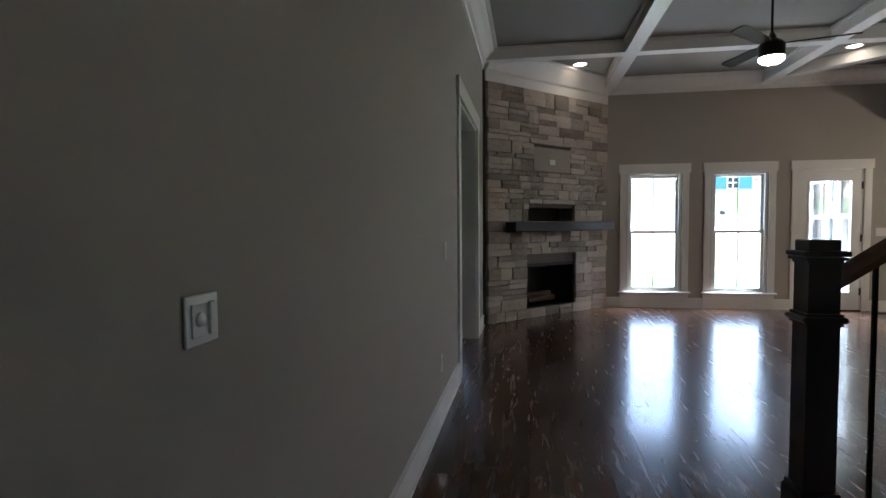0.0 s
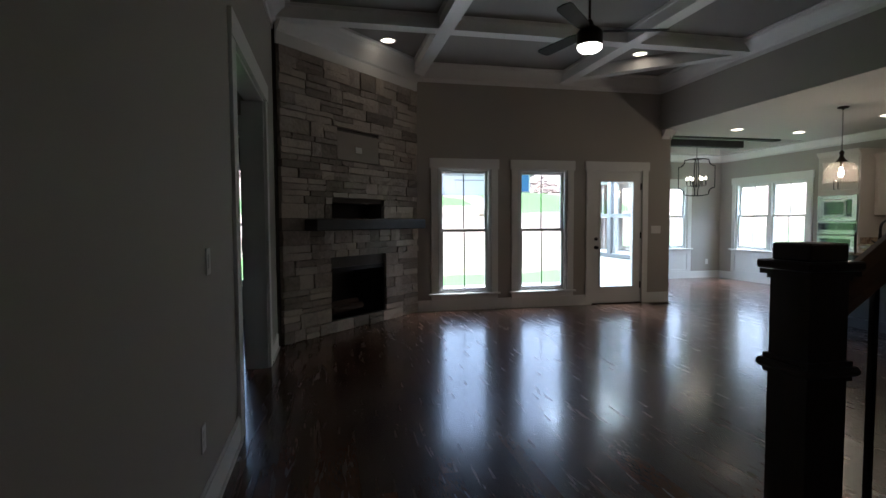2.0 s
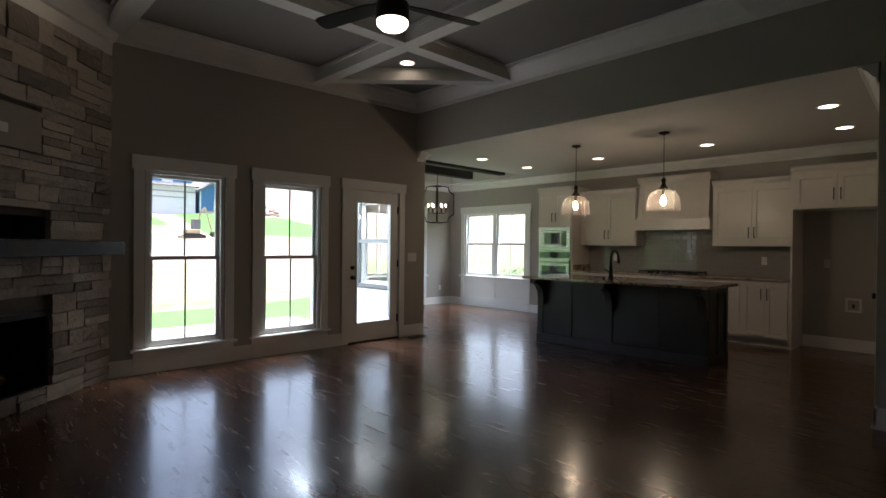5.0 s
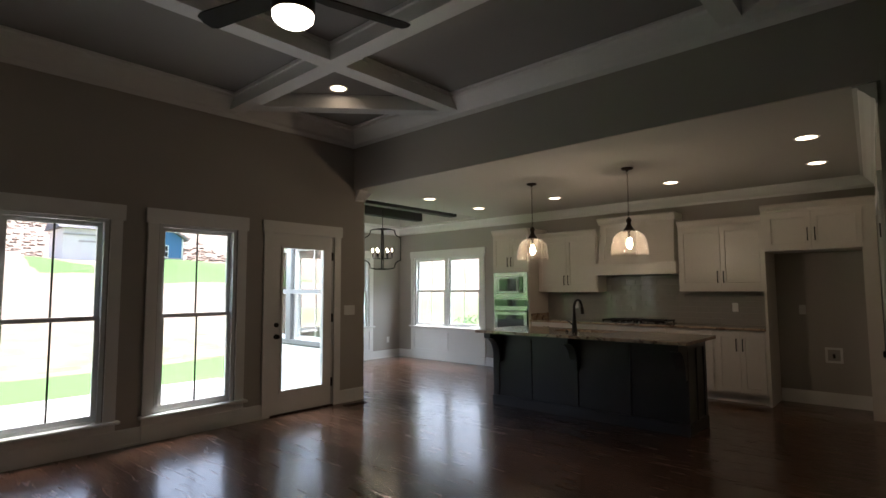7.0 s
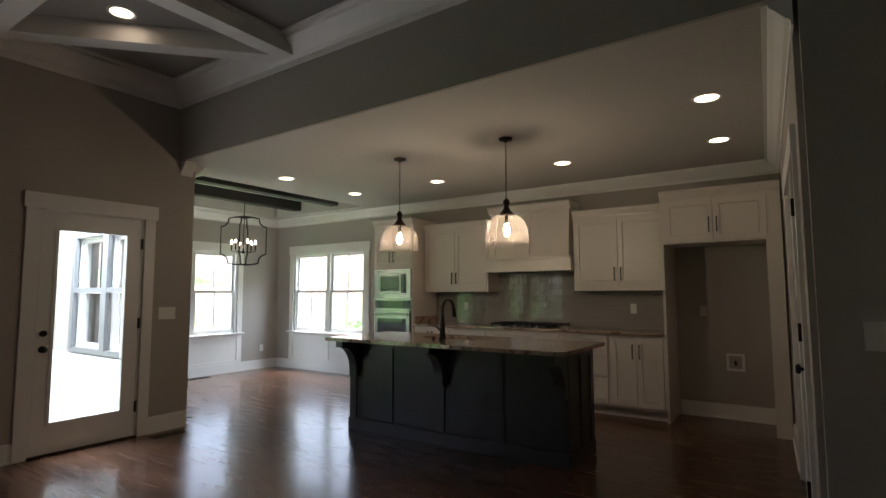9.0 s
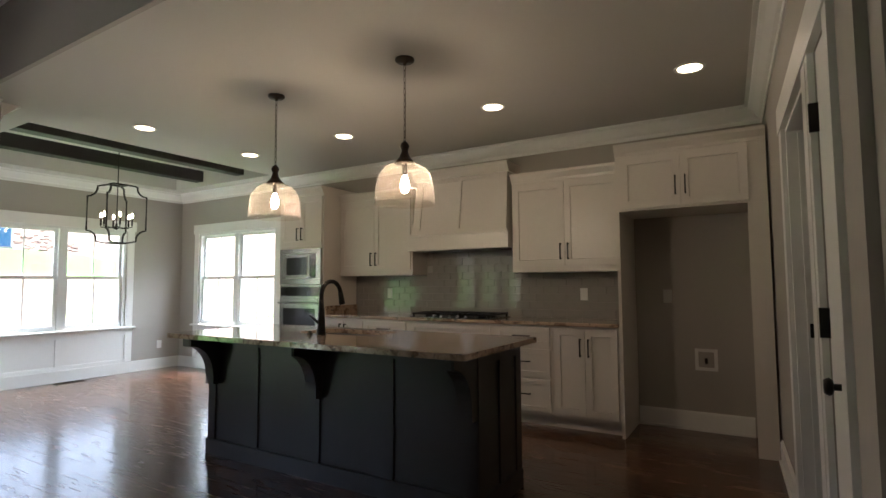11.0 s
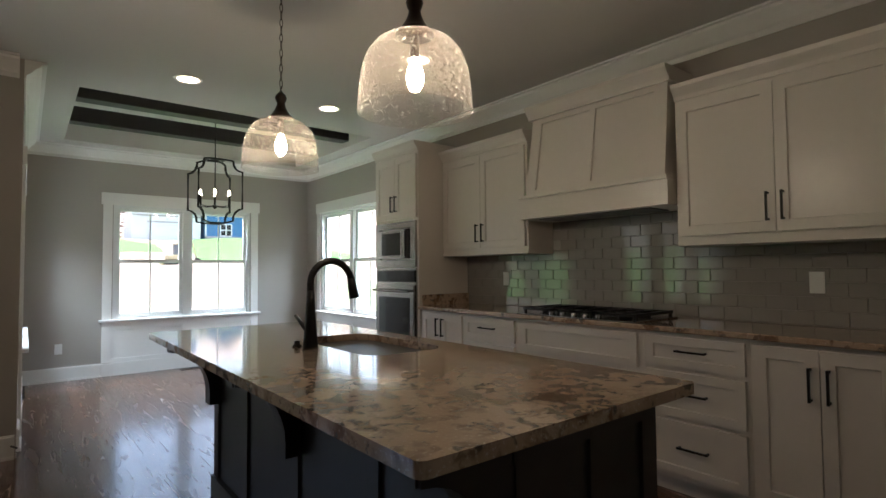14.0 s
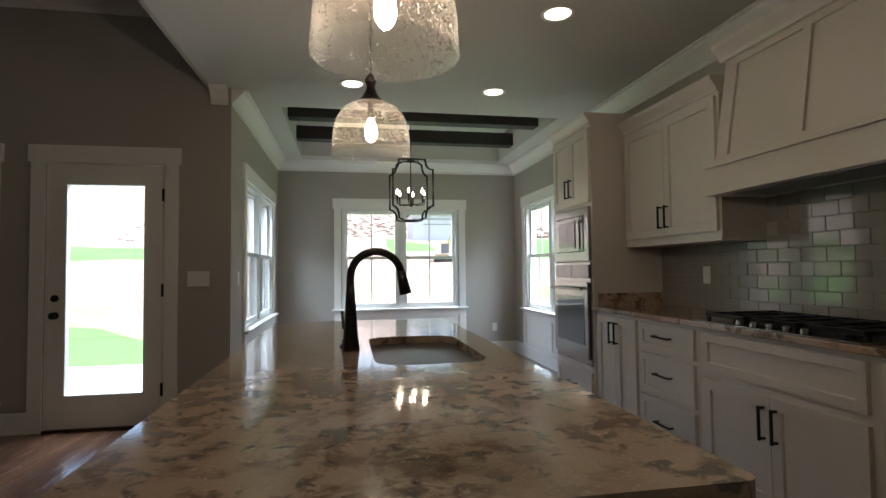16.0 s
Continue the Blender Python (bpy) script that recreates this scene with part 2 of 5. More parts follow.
M_YELLOW = mat("yellow_machine_paint", (0.50, 0.42, 0.25), 0.45, vary=0.1)
M_TRACK = mat("rubber_track", (0.03, 0.03, 0.03), 0.8, vary=0.2)
M_BARK = mat("bark", (0.12, 0.09, 0.07), 0.9, vary=0.3, bump=0.6)

# ---- mesh helpers ----
ORG = {}


def place(ob):
    return ORG.get(ob.name, Vector((0, 0, 0)))


def finish(name, bm, material, origin):
    bmesh.ops.recalc_face_normals(bm, faces=bm.faces[:])
    bmesh.ops.translate(bm, vec=-origin, verts=bm.verts[:])
    me = bpy.data.meshes.new(name)
    bm.to_mesh(me)
    bm.free()
    me.materials.append(material)
    return me


def part(name, bm, material, parent, label=""):
    here = place(parent)
    ob = new(name, finish(name, bm, material, here))
    ob.parent = parent
    ORG[ob.name] = here
    return tagged(ob, label)


def thing(name, at, label, category, group=""):
    ob = new(name)
    ob.location = at
    ob.empty_display_size = 0.1
    ORG[ob.name] = Vector(at)
    return tagged(ob, label, category, group)


def struct(name, bm, material, label=""):
    return tagged(new(name, finish(name, bm, material, Vector((0, 0, 0)))), label, kind="structure")


def smooth(ob):
    ob.data.polygons.foreach_set("use_smooth", [True] * len(ob.data.polygons))
    return ob


def box(bm, x0, x1, y0, y1, z0, z1, bevel=0.0):
    v = [bm.verts.new((x, y, z)) for x in (x0, x1) for y in (y0, y1) for z in (z0, z1)]
    f = [bm.faces.new([v[i] for i in q]) for q in ((0, 1, 3, 2), (4, 6, 7, 5), (0, 4, 5, 1), (2, 3, 7, 6), (0, 2, 6, 4), (1, 5, 7, 3))]
    if bevel:
        bmesh.ops.bevel(bm, geom=list({e for q in f for e in q.edges}), offset=bevel, segments=1, affect="EDGES")
    return bm


def north(y):
    return lambda u, v, n: (u, y - n, v)


def south(y):
    return lambda u, v, n: (u, y + n, v)


def east(x):
    return lambda u, v, n: (x - n, u, v)


def west(x):
    return lambda u, v, n: (x + n, u, v)


def slab(bm, M, u0, u1, v0, v1, n0, n1, bevel=0.0):
    v = [bm.verts.new(M(u, w, n)) for u in (u0, u1) for w in (v0, v1) for n in (n0, n1)]
    f = [bm.faces.new([v[i] for i in q]) for q in ((0, 1, 3, 2), (4, 6, 7, 5), (0, 4, 5, 1), (2, 3, 7, 6), (0, 2, 6, 4), (1, 5, 7, 3))]
    if bevel:
        bmesh.ops.bevel(bm, geom=list({e for q in f for e in q.edges}), offset=bevel, segments=1, affect="EDGES")
    return bm


def B():
    return bmesh.new()


def one(M, *a, bevel=0.0):
    return slab(B(), M, *a, bevel=bevel)


def tube(bm, p, q, r, seg=10, r2=None):
    p, q = Vector(p), Vector(q)
    d = (q - p).normalized()
    a = d.orthogonal().normalized()
    c = d.cross(a)
    rings = []
    for at, rad in ((p, r), (q, r if r2 is None else r2)):
        rings.append([bm.verts.new(at + rad * (a * math.cos(k * math.tau / seg) + c * math.sin(k * math.tau / seg))) for k in range(seg)])
    for k in range(seg):
        bm.faces.new((rings[0][k], rings[0][(k + 1) % seg], rings[1][(k + 1) % seg], rings[1][k]))
    bm.faces.new(rings[0])
    bm.faces.new(rings[1])
    return bm


def sweep(bm, pts, r, seg=8, closed=False, square=False, flat=None):
    pts = [Vector(p) for p in pts]
    rings = []
    n = len(pts)
    up = Vector((0, 0, 1))
    for i, p in enumerate(pts):
        a = pts[(i + 1) % n] - p if (closed or i < n - 1) else p - pts[i - 1]
        b = p - pts[i - 1] if (closed or i > 0) else a
        d = (a.normalized() + b.normalized()).normalized()
        side = Vector(flat) if flat else d.cross(up)
        if side.length < 0.05:
            side = d.cross(Vector((0, 1, 0)))
        side.normalize()
        o = side.cross(d)
        k0 = math.pi / 4 if square else 0
        rings.append([bm.verts.new(p + r * (side * math.cos(k * math.tau / seg + k0) + o * math.sin(k * math.tau / seg + k0))) for k in range(seg)])
    for i in range(n if closed else n - 1):
        s, t = rings[i], rings[(i + 1) % n]
        for k in range(seg):
            bm.faces.new((s[k], s[(k + 1) % seg], t[(k + 1) % seg], t[k]))
    if not closed:
        bm.faces.new(rings[0])
        bm.faces.new(rings[-1])
    return bm


def lathe(bm, cx, cy, prof, seg=32, caps=True):
    rings = [[bm.verts.new((cx + r * math.cos(k * math.tau / seg), cy + r * math.sin(k * math.tau / seg), z)) for k in range(seg)] for r, z in prof]
    for s, t in zip(rings, rings[1:]):
        for k in range(seg):
            bm.faces.new((s[k], s[(k + 1) % seg], t[(k + 1) % seg], t[k]))
    if caps:
        bm.faces.new(rings[0])
        bm.faces.new(rings[-1])
    return bm


def prism(bm, M, outline, n0, n1):
    """outline: (u, v) points, extruded from n0 to n1."""
    a = [bm.verts.new(M(u, v, n0)) for u, v in outline]
    b = [bm.verts.new(M(u, v, n1)) for u, v in outline]
    k = len(a)
    for i in range(k):
        bm.faces.new((a[i], a[(i + 1) % k], b[(i + 1) % k], b[i]))
    bm.faces.new(a)
    bm.faces.new(b[::-1])
    return bm


def run(bm, p, q, inward, prof):
    """A moulding of the profile (out from the wall, height) from p to q in plan; inward: the way off the wall."""
    rings = []
    for x, y in (p, q):
        rings.append([bm.verts.new((x + inward[0] * o, y + inward[1] * o, z)) for o, z in prof])
    k = len(prof)
    for i in range(k):
        bm.faces.new((rings[0][i], rings[0][(i + 1) % k], rings[1][(i + 1) % k], rings[1][i]))
    bm.faces.new(rings[0])
    bm.faces.new(rings[1][::-1])
    return bm


def holed(M, u0, u1, v0, v1, n0, n1, holes):
    """A wall with rectangular holes (u0, u1, v0, v1)."""
    bm = B()
    us = sorted({u0, u1, *(h[0] for h in holes), *(h[1] for h in holes)})
    for a, b in zip(us, us[1:]):
        mid = (a + b) / 2
        cuts = sorted((h[2], h[3]) for h in holes if h[0] < mid < h[1])
        v = v0
        for c, d in cuts:
            if c > v:
                slab(bm, M, a, b, v, c, n0, n1)
            v = d
        if v < v1:
            slab(bm, M, a, b, v, v1, n0, n1)
    return bm


# ---- plan ----
XW, XH, XHE, XD, XE, XS = -0.30, 5.44, 5.56, 5.465, 8.77, 5.23
YN, YD, YS, YK, YE = 8.38, 11.21, -3.0, 3.28, 3.13
YK0 = 3.15
ZK, ZL, ZC, ZB = 2.675, 3.20, 3.44, 3.292


def kitchen_south(off=0.0):
    return lambda u, v, n: (u, YK0 + 0.045 * (u - 5.24) + n + off, v)


WIN1, WIN2 = (1.65, 2.637), (2.85, 3.828)
DOOR = (4.037, 5.074)
HEAD = 2.17
OPEN_W = (4.40, 5.87, 0.0, 2.33)


def hole_of(c, sill):
    return (c[0] + 0.105, c[1] - 0.105, sill, 2.03)


# ---- large structure ----
bm = B()
prism(bm, lambda u, v, n: (u, v, n), [(XW - 4.0, YS - 0.15), (XE + 0.15, YS - 0.15), (XE + 0.15, YD + 0.15), (XD - 0.15, YD + 0.15), (XD - 0.15, YN + 0.15), (XW - 4.0, YN + 0.15)], -0.16, -0.012)
struct("floor", bm, M_GAP, "dark seams under the hardwood floor")
struct("wall_west", holed(west(XW), YS, YN + 0.15, 0, ZC + 0.1, -0.14, 0, [OPEN_W]), M_WALL, "greige painted wall with a cased opening")
struct("wall_north", holed(north(YN), XW, XH, 0, ZC + 0.1, -0.15, 0, [hole_of(WIN1, 0.22), hole_of(WIN2, 0.22), (DOOR[0] + 0.1, DOOR[1] - 0.1, 0.0, 2.04)]), M_WALL, "greige painted wall with two windows and a glazed door")
bm = B()
prism(bm, lambda u, v, n: (u, v, n), [(XS, YE), (XS + 0.03, YE), (5.31, YN), (5.28, YN)], ZK - 0.001, ZC + 0.1)
struct("header", bm, M_WALL, "greige dropped header between living room and kitchen")
bm = B()
box(bm, XS, XS + 0.15, YS, YE - 0.001, 0, ZC + 0.1)
struct("wall_stair", bm, M_WALL, "greige painted wall end beside the stairs")
bm = B()
box(bm, XH, XD, YN + 0.0, YN + 0.15, 0, ZK)
struct("wall_corner", bm, M_WALL, "greige painted wall corner")
WW, EW, NW = (8.86, 10.86), (8.92, 10.84), (6.205, 8.03)
struct("wall_dining_west", holed(west(XD), YN + 0.15, YD + 0.15, 0, ZC + 0.1, -0.15, 0, [hole_of(WW, 0.64)]), M_WALL, "greige dining wall with a double window")
struct("wall_dining_north", holed(north(YD), XD, XE, 0, ZC + 0.1, -0.15, 0, [hole_of(NW, 0.64)]), M_WALL, "greige dining wall with a double window")
struct("wall_east", holed(east(XE), 1.2, YD + 0.15, 0, ZC + 0.1, -0.15, 0, [hole_of(EW, 0.64)]), M_WALL, "greige wall behind the kitchen cabinets")
PANTRY, CLOSET = (6.17, 7.04), (5.67, 6.0)
struct("wall_kitchen_south", holed(kitchen_south(), XS + 0.151, XE, 0, ZC, -0.13, 0, [(PANTRY[0], PANTRY[1], 0, 2.03), (CLOSET[0], CLOSET[1], 0, 2.03)]), M_WALL, "greige wall with a pantry doorway")
bm = B()
struct("wall_south", holed(north(YS), XW - 0.14, XHE, 0, ZC, 0, 0.15, [hole_of((1.6, 2.6), 0.7)]), M_WALL, "greige wall of the entry")
bm = B()
box(bm, XHE, XE, 1.2, 1.32, 0, ZC)
struct("wall_pantry", bm, M_WALL, "greige pantry wall")
# bedroom behind the cased opening
struct("wall_bedroom_north", holed(north(YN), XW - 4.0, XW - 0.14, 0, 2.85, -0.15, 0, [(-1.72, -0.78, 0.45, 2.03)]), M_WALL, "greige bedroom wall with a window")
bm = B()
box(bm, XW - 4.15, XW - 4.0, 2.5, YN + 0.15, 0, 2.85)
struct("wall_bedroom_west", bm, M_WALL, "greige bedroom wall")
bm = B()
box(bm, XW - 4.0, XW - 0.14, 2.5, 2.62, 0, 2.85)
struct("wall_bedroom_south", bm, M_WALL, "greige bedroom wall")
bm = B()
box(bm, XW - 4.15, XW - 0.14, 2.5, YN + 0.15, 2.85, 2.95)
struct("ceiling_bedroom", bm, M_CEIL, "pale bedroom ceiling")

# ceilings
bm = B()
box(bm, XW - 0.14, XH, 1.95, YN + 0.15, ZC, ZC + 0.1)
struct("ceiling_living", bm, M_COFFER, "grey recessed coffer ceiling")
bm = B()
box(bm, XW - 0.14, XH, YS, 1.95, ZL - 0.1, ZC + 0.1)
struct("ceiling_entry", bm, M_CEIL, "pale entry ceiling")
bm = B()
TX0, TX1, TY0, TY1 = 5.80, 8.44, 8.80, 10.86
prism(bm, lambda u, v, n: (u, v, n), [(XS + 0.02, 1.2), (XE + 0.1, 1.2), (XE + 0.1, TY0), (XD, TY0), (XH + 0.02, YN), (5.31, YN), (XS + 0.02, YE)], ZK, ZK + 0.12)
for a in ((XD, TX0, TY0, YD + 0.1), (TX1, XE + 0.1, TY0, YD + 0.1), (TX0, TX1, TY1, YD + 0.1)):
    box(bm, a[0], a[1], a[2], a[3], ZK, ZK + 0.12)
struct("ceiling_kitchen", bm, M_CEIL, "pale kitchen ceiling with a tray opening")
bm = B()
ZT = 3.0
box(bm, TX0 - 0.1, TX1 + 0.1, TY0 - 0.1, TY1 + 0.1, ZT, ZT + 0.1)
box(bm, TX0 - 0.1, TX0, TY0, TY1, ZK + 0.12, ZT)
box(bm, TX1, TX1 + 0.1, TY0, TY1, ZK + 0.12, ZT)
box(bm, TX0 - 0.1, TX1 + 0.1, TY0 - 0.1, TY0, ZK + 0.12, ZT)
box(bm, TX0 - 0.1, TX1 + 0.1, TY1, TY1 + 0.1, ZK + 0.12, ZT)
struct("ceiling_tray", bm, M_CEIL, "pale tray ceiling")
bm = B()
box(bm, XW - 4.3, XE + 0.3, YS - 0.3, YN + 0.2, ZC + 0.1, ZC + 0.3)
box(bm, XD - 0.2, XE + 0.3, YN + 0.2, YD + 0.2, ZC + 0.1, ZC + 0.3)
struct("roof", bm, M_ROOF, "flat grey roof slab over the rooms")

# coffer beams
BX, BY, BW = (1.475, 3.66), (3.92, 6.64), 0.16
bm = B()
for x in BX:
    box(bm, x - BW / 2, x + BW / 2, 2.15, YN - 0.02, ZB, ZC)
    box(bm, x - BW / 2 - 0.025, x + BW / 2 + 0.025, 2.15, YN - 0.02, ZC - 0.035, ZC - 0.001)
for y in BY:
    box(bm, XW + 0.02, XH - 0.02, y - BW / 2, y + BW / 2, ZB + 0.001, ZC)
    box(bm, XW + 0.02, XH - 0.02, y - BW / 2 - 0.025, y + BW / 2 + 0.025, ZC - 0.034, ZC - 0.0015)
for (xa, ya), (xb, yb) in (((BX[1], YN - 0.2), (XH - 0.15, BY[1] + 0.02)), ((BX[1] + 0.02, 2.3), (XH - 0.15, BY[0])), ((XW + 0.15, BY[0]), (BX[0], 2.3))):
    d = Vector((xb - xa, yb - ya, 0)).normalized()
    nrm = Vector((-d.y, d.x, 0)) * BW / 2
    q = [Vector((xa, ya, 0)) + nrm, Vector((xb, yb, 0)) + nrm, Vector((xb, yb, 0)) - nrm, Vector((xa, ya, 0)) - nrm]
    prism(bm, lambda u, v, n: (u, v, n), [(p.x, p.y) for p in q], ZB + 0.002, ZC)
struct("coffer_beams", bm, M_TRIM, "white box beams of the coffered ceiling")

CROWN = [(0, -0.22), (0.015, -0.22), (0.02, -0.17), (0.05, -0.15), (0.11, -0.08), (0.15, -0.045), (0.155, -0.02), (0.20, -0.02), (0.20, 0), (0, 0)]
bm = B()
LC = [(o, ZC + z) for o, z in CROWN]
run(bm, (XW, 2.15), (XW, YN), (1, 0), LC)
run(bm, (XW, YN), (XH, YN), (0, -1), LC)
run(bm, (XS, 2.15), (5.29, YN), (-1, 0), LC)
run(bm, (XW, 2.15), (XH, 2.15), (0, 1), LC)
box(bm, XW, XS, 1.95, 2.15, ZL - 0.1, ZC)
struct("trim_crown_living", bm, M_TRIM, "white crown moulding of the living room")
bm = B()
KC = [(o * 0.62, ZK + z * 0.62) for o, z in CROWN]
run(bm, (XS + 0.03, 3.15), (XE, 3.15 + 0.045 * (XE - 5.24)), (0, 1), KC)
run(bm, (5.31, YN), (XH, YN), (0, -1), [(o * 0.8, z) for o, z in KC])
run(bm, (XE, YK), (XE, YD), (-1, 0), KC)
run(bm, (XD, YD), (XE, YD), (0, -1), KC)
run(bm, (XD, YN + 0.0), (XD, YD), (1, 0), KC)
struct("trim_crown_kitchen", bm, M_TRIM, "white crown moulding of kitchen and dining area")


def baseboard(bm, M, u0, u1, h=0.145):
    slab(bm, M, u0, u1, 0, h, 0, 0.016)
    slab(bm, M, u0, u1, h, h + 0.01, 0, 0.009)
    slab(bm, M, u0, u1, 0, 0.02, 0.016, 0.028)


bm = B()
baseboard(bm, west(XW), YS, 4.26)
baseboard(bm, west(XW), 6.01, 6.60)
for a, b in ((1.40, WIN1[0]), (WIN1[1], WIN2[0]), (WIN2[1], DOOR[0]), (DOOR[1], XH + 0.016)):
    baseboard(bm, north(YN), a, b)
baseboard(bm, lambda u, v, n: (XH + n, u, v), YN + 0.001, YN + 0.05)
baseboard(bm, west(XD), YN + 0.15, WW[0])
baseboard(bm, west(XD), WW[1], YD)
baseboard(bm, north(YD), XD, NW[0])
baseboard(bm, north(YD), NW[1], XE)
baseboard(bm, east(XE), EW[1], YD)
baseboard(bm, east(XE), 8.31, EW[0])
baseboard(bm, east(XS), 2.35, YE + 0.016)
baseboard(bm, south(YE), XS - 0.016, XS + 0.12)
baseboard(bm, kitchen_south(), 7.17, 8.16)
baseboard(bm, east(XE), 3.45, 4.33)
struct("baseboard", bm, M_TRIM, "tall white baseboard")


# ---- windows and doors ----
def window(name, M, c, stool, units, label, down=0.155, deep=0.12):
    """c: outer edges of the casing; stool: height of its top."""
    u0, u1 = c
    w = struct(name, one(M, u0 - 0.02, u1 + 0.02, HEAD - 0.14, HEAD, 0, 0.026), M_TRIM, label)
    p = lambda n_, b_, m_, l_="": tagged(part(n_, b_, m_, w, l_))
    bm = B()
    slab(bm, M, u0, u0 + 0.095, down, HEAD - 0.14, 0, 0.02)
    slab(bm, M, u1 - 0.095, u1, down, HEAD - 0.14, 0, 0.02)
    p("casing", bm, M_TRIM)
    p("stool", one(M, u0 - 0.03, u1 + 0.03, stool - 0.028, stool, -0.02, 0.06, bevel=0.005), M_TRIM)
    bm = B()
    slab(bm, M, u0 + 0.095, u1 - 0.095, stool - 0.12, stool - 0.028, 0, 0.018)
    if stool > 0.4:
        slab(bm, M, u0 + 0.095, u1 - 0.095, 0.0, 0.20, 0, 0.018)
        slab(bm, M, u0, u1, 0.0, 0.15, 0.018, 0.026)
        slab(bm, M, (u0 + u1) / 2 - 0.05, (u0 + u1) / 2 + 0.05, 0.20, stool - 0.12, 0, 0.018)
        slab(bm, M, u0 + 0.095, u1 - 0.095, 0.20, stool - 0.12, 0, 0.004)
    else:
        slab(bm, M, u0 + 0.095, u1 - 0.095, 0.0, stool - 0.12, 0, 0.010)
        slab(bm, M, u0, u1, 0.0, 0.155, 0.010, 0.026)
    p("apron", bm, M_TRIM)
    a, b, s, h = u0 + 0.105, u1 - 0.105, stool, 2.03
    bm = B()
    slab(bm, M, a, a + 0.035, s, h, -deep, 0.0)
    slab(bm, M, b - 0.035, b, s, h, -deep, 0.0)
    slab(bm, M, a + 0.035, b - 0.035, h - 0.03, h, -deep, 0.0)
    slab(bm, M, a + 0.035, b - 0.035, s, s + 0.02, -deep, -0.02)
    wide = (b - a) / units
    for k in range(1, units):
        slab(bm, M, a + k * wide - 0.04, a + k * wide + 0.04, s + 0.02, h - 0.03, -deep, -0.01)
    p("window_frame", bm, M_VINYL)
    mid = (s + h) / 2 + 0.01
    for k in range(units):
        x0, x1 = a + k * wide + 0.036, a + (k + 1) * wide - 0.036
        if units > 1:
            x0, x1 = (x0, x1 - 0.005) if k == 0 else (x0 + 0.005, x1)
        for low in (True, False):
            v0, v1, n = (s + 0.021, mid + 0.02, -0.055) if low else (mid - 0.02, h - 0.031, -0.088)
            bm = B()
            rail = 0.045 if low else 0.035
            slab(bm, M, x0, x0 + 0.038, v0, v1, n, n + 0.03)
            slab(bm, M, x1 - 0.038, x1, v0, v1, n, n + 0.03)
            slab(bm, M, x0 + 0.038, x1 - 0.038, v0, v0 + rail, n, n + 0.03)
            slab(bm, M, x0 + 0.038, x1 - 0.038, v1 - 0.035, v1, n, n + 0.03)
            sash = p("lower_sash" if low else "upper_sash", bm, M_VINYL)
            pane = part("pane", one(M, x0 + 0.036, x1 - 0.036, v0 + 0.03, v1 - 0.03, n + 0.013, n + 0.016), M_PANE, sash)
            pane.visible_shadow = False
            c_ = (x0 + x1) / 2
            part("muntin", one(M, c_ - 0.008, c_ + 0.008, v0 + rail, v1 - 0.035, n + 0.018, n + 0.024), M_GRILLE if units == 1 else M_VINYL, sash)
    return w


window("window_1", north(YN), WIN1, 0.245, 1, "tall white double hung window")
window("window_2", north(YN), WIN2, 0.245, 1, "tall white double hung window")
window("window_3", north(YD), NW, 0.66, 2, "white twin double hung window over a panelled apron")
window("window_4", east(XE), EW, 0.66, 2, "white twin double hung window over a panelled apron")
window("window_5", west(XD), WW, 0.66, 2, "white twin double hung window over a panelled apron")
window("window_6", north(YN), (-1.825, -0.675), 0.45, 1, "white bedroom window above the baseboard")
# unseen window, added so daylight from behind reaches the west wall
window("window_7_added", south(YS), (1.6, 2.6), 0.70, 1, "unseen white window added to let daylight into the entry")

# grey outer frames of the dining window, seen through the door
bm = B()
for u0, u1 in ((8.95, 9.02), (9.80, 9.92), (10.68, 10.76)):
    slab(bm, west(XD), u0, u1, 0.66, 2.06, -0.20, -0.151)
for v0, v1 in ((0.62, 0.68), (1.34, 1.40), (2.02, 2.08)):
    slab(bm, west(XD), 8.95, 10.76, v0, v1, -0.195, -0.151)
struct("trim_outer_window", bm, M_GREY, "grey outer window frame")

# back door
u0, u1 = DOOR
M = north(YN)
d = struct("door_1", one(M, u0 - 0.02, u1 + 0.02, HEAD - 0.13, HEAD, 0, 0.026), M_TRIM, "closed white back door with full glass lite")
bm = B()
slab(bm, M, u0, u0 + 0.095, 0, HEAD - 0.13, 0, 0.02)
slab(bm, M, u1 - 0.095, u1, 0, HEAD - 0.13, 0, 0.02)
part("casing", bm, M_TRIM, d)
a, b = u0 + 0.118, u1 - 0.118
bm = B()
slab(bm, M, u0 + 0.1, a - 0.003, 0, 2.04, -0.1, -0.001)
slab(bm, M, b + 0.003, u1 - 0.1, 0, 2.04, -0.1, -0.001)
slab(bm, M, a, b, 2.032, 2.04, -0.1, -0.001)
part("jamb", bm, M_TRIM, d)
bm = holed(M, a, b, 0.015, 2.028, -0.05, -0.006, [(4.28, 4.825, 0.265, 1.87)])
door = part("slab", bm, M_TRIM, d)
bm = B()
for x0, x1, z0, z1 in ((4.255, 4.28, 0.24, 1.895), (4.825, 4.85, 0.24, 1.895), (4.28, 4.825, 0.24, 0.265), (4.28, 4.825, 1.87, 1.895)):
    slab(bm, M, x0, x1, z0, z1, -0.006, 0.004)
part("glazing_bead", bm, M_TRIM, door)
pane = part("pane", one(M, 4.275, 4.83, 0.26, 1.875, -0.03, -0.026), M_PANE, door)
pane.visible_shadow = False
part("threshold", one(M, u0 + 0.1, u1 - 0.1, 0.0, 0.014, -0.12, 0.02), M_BRONZE, d)
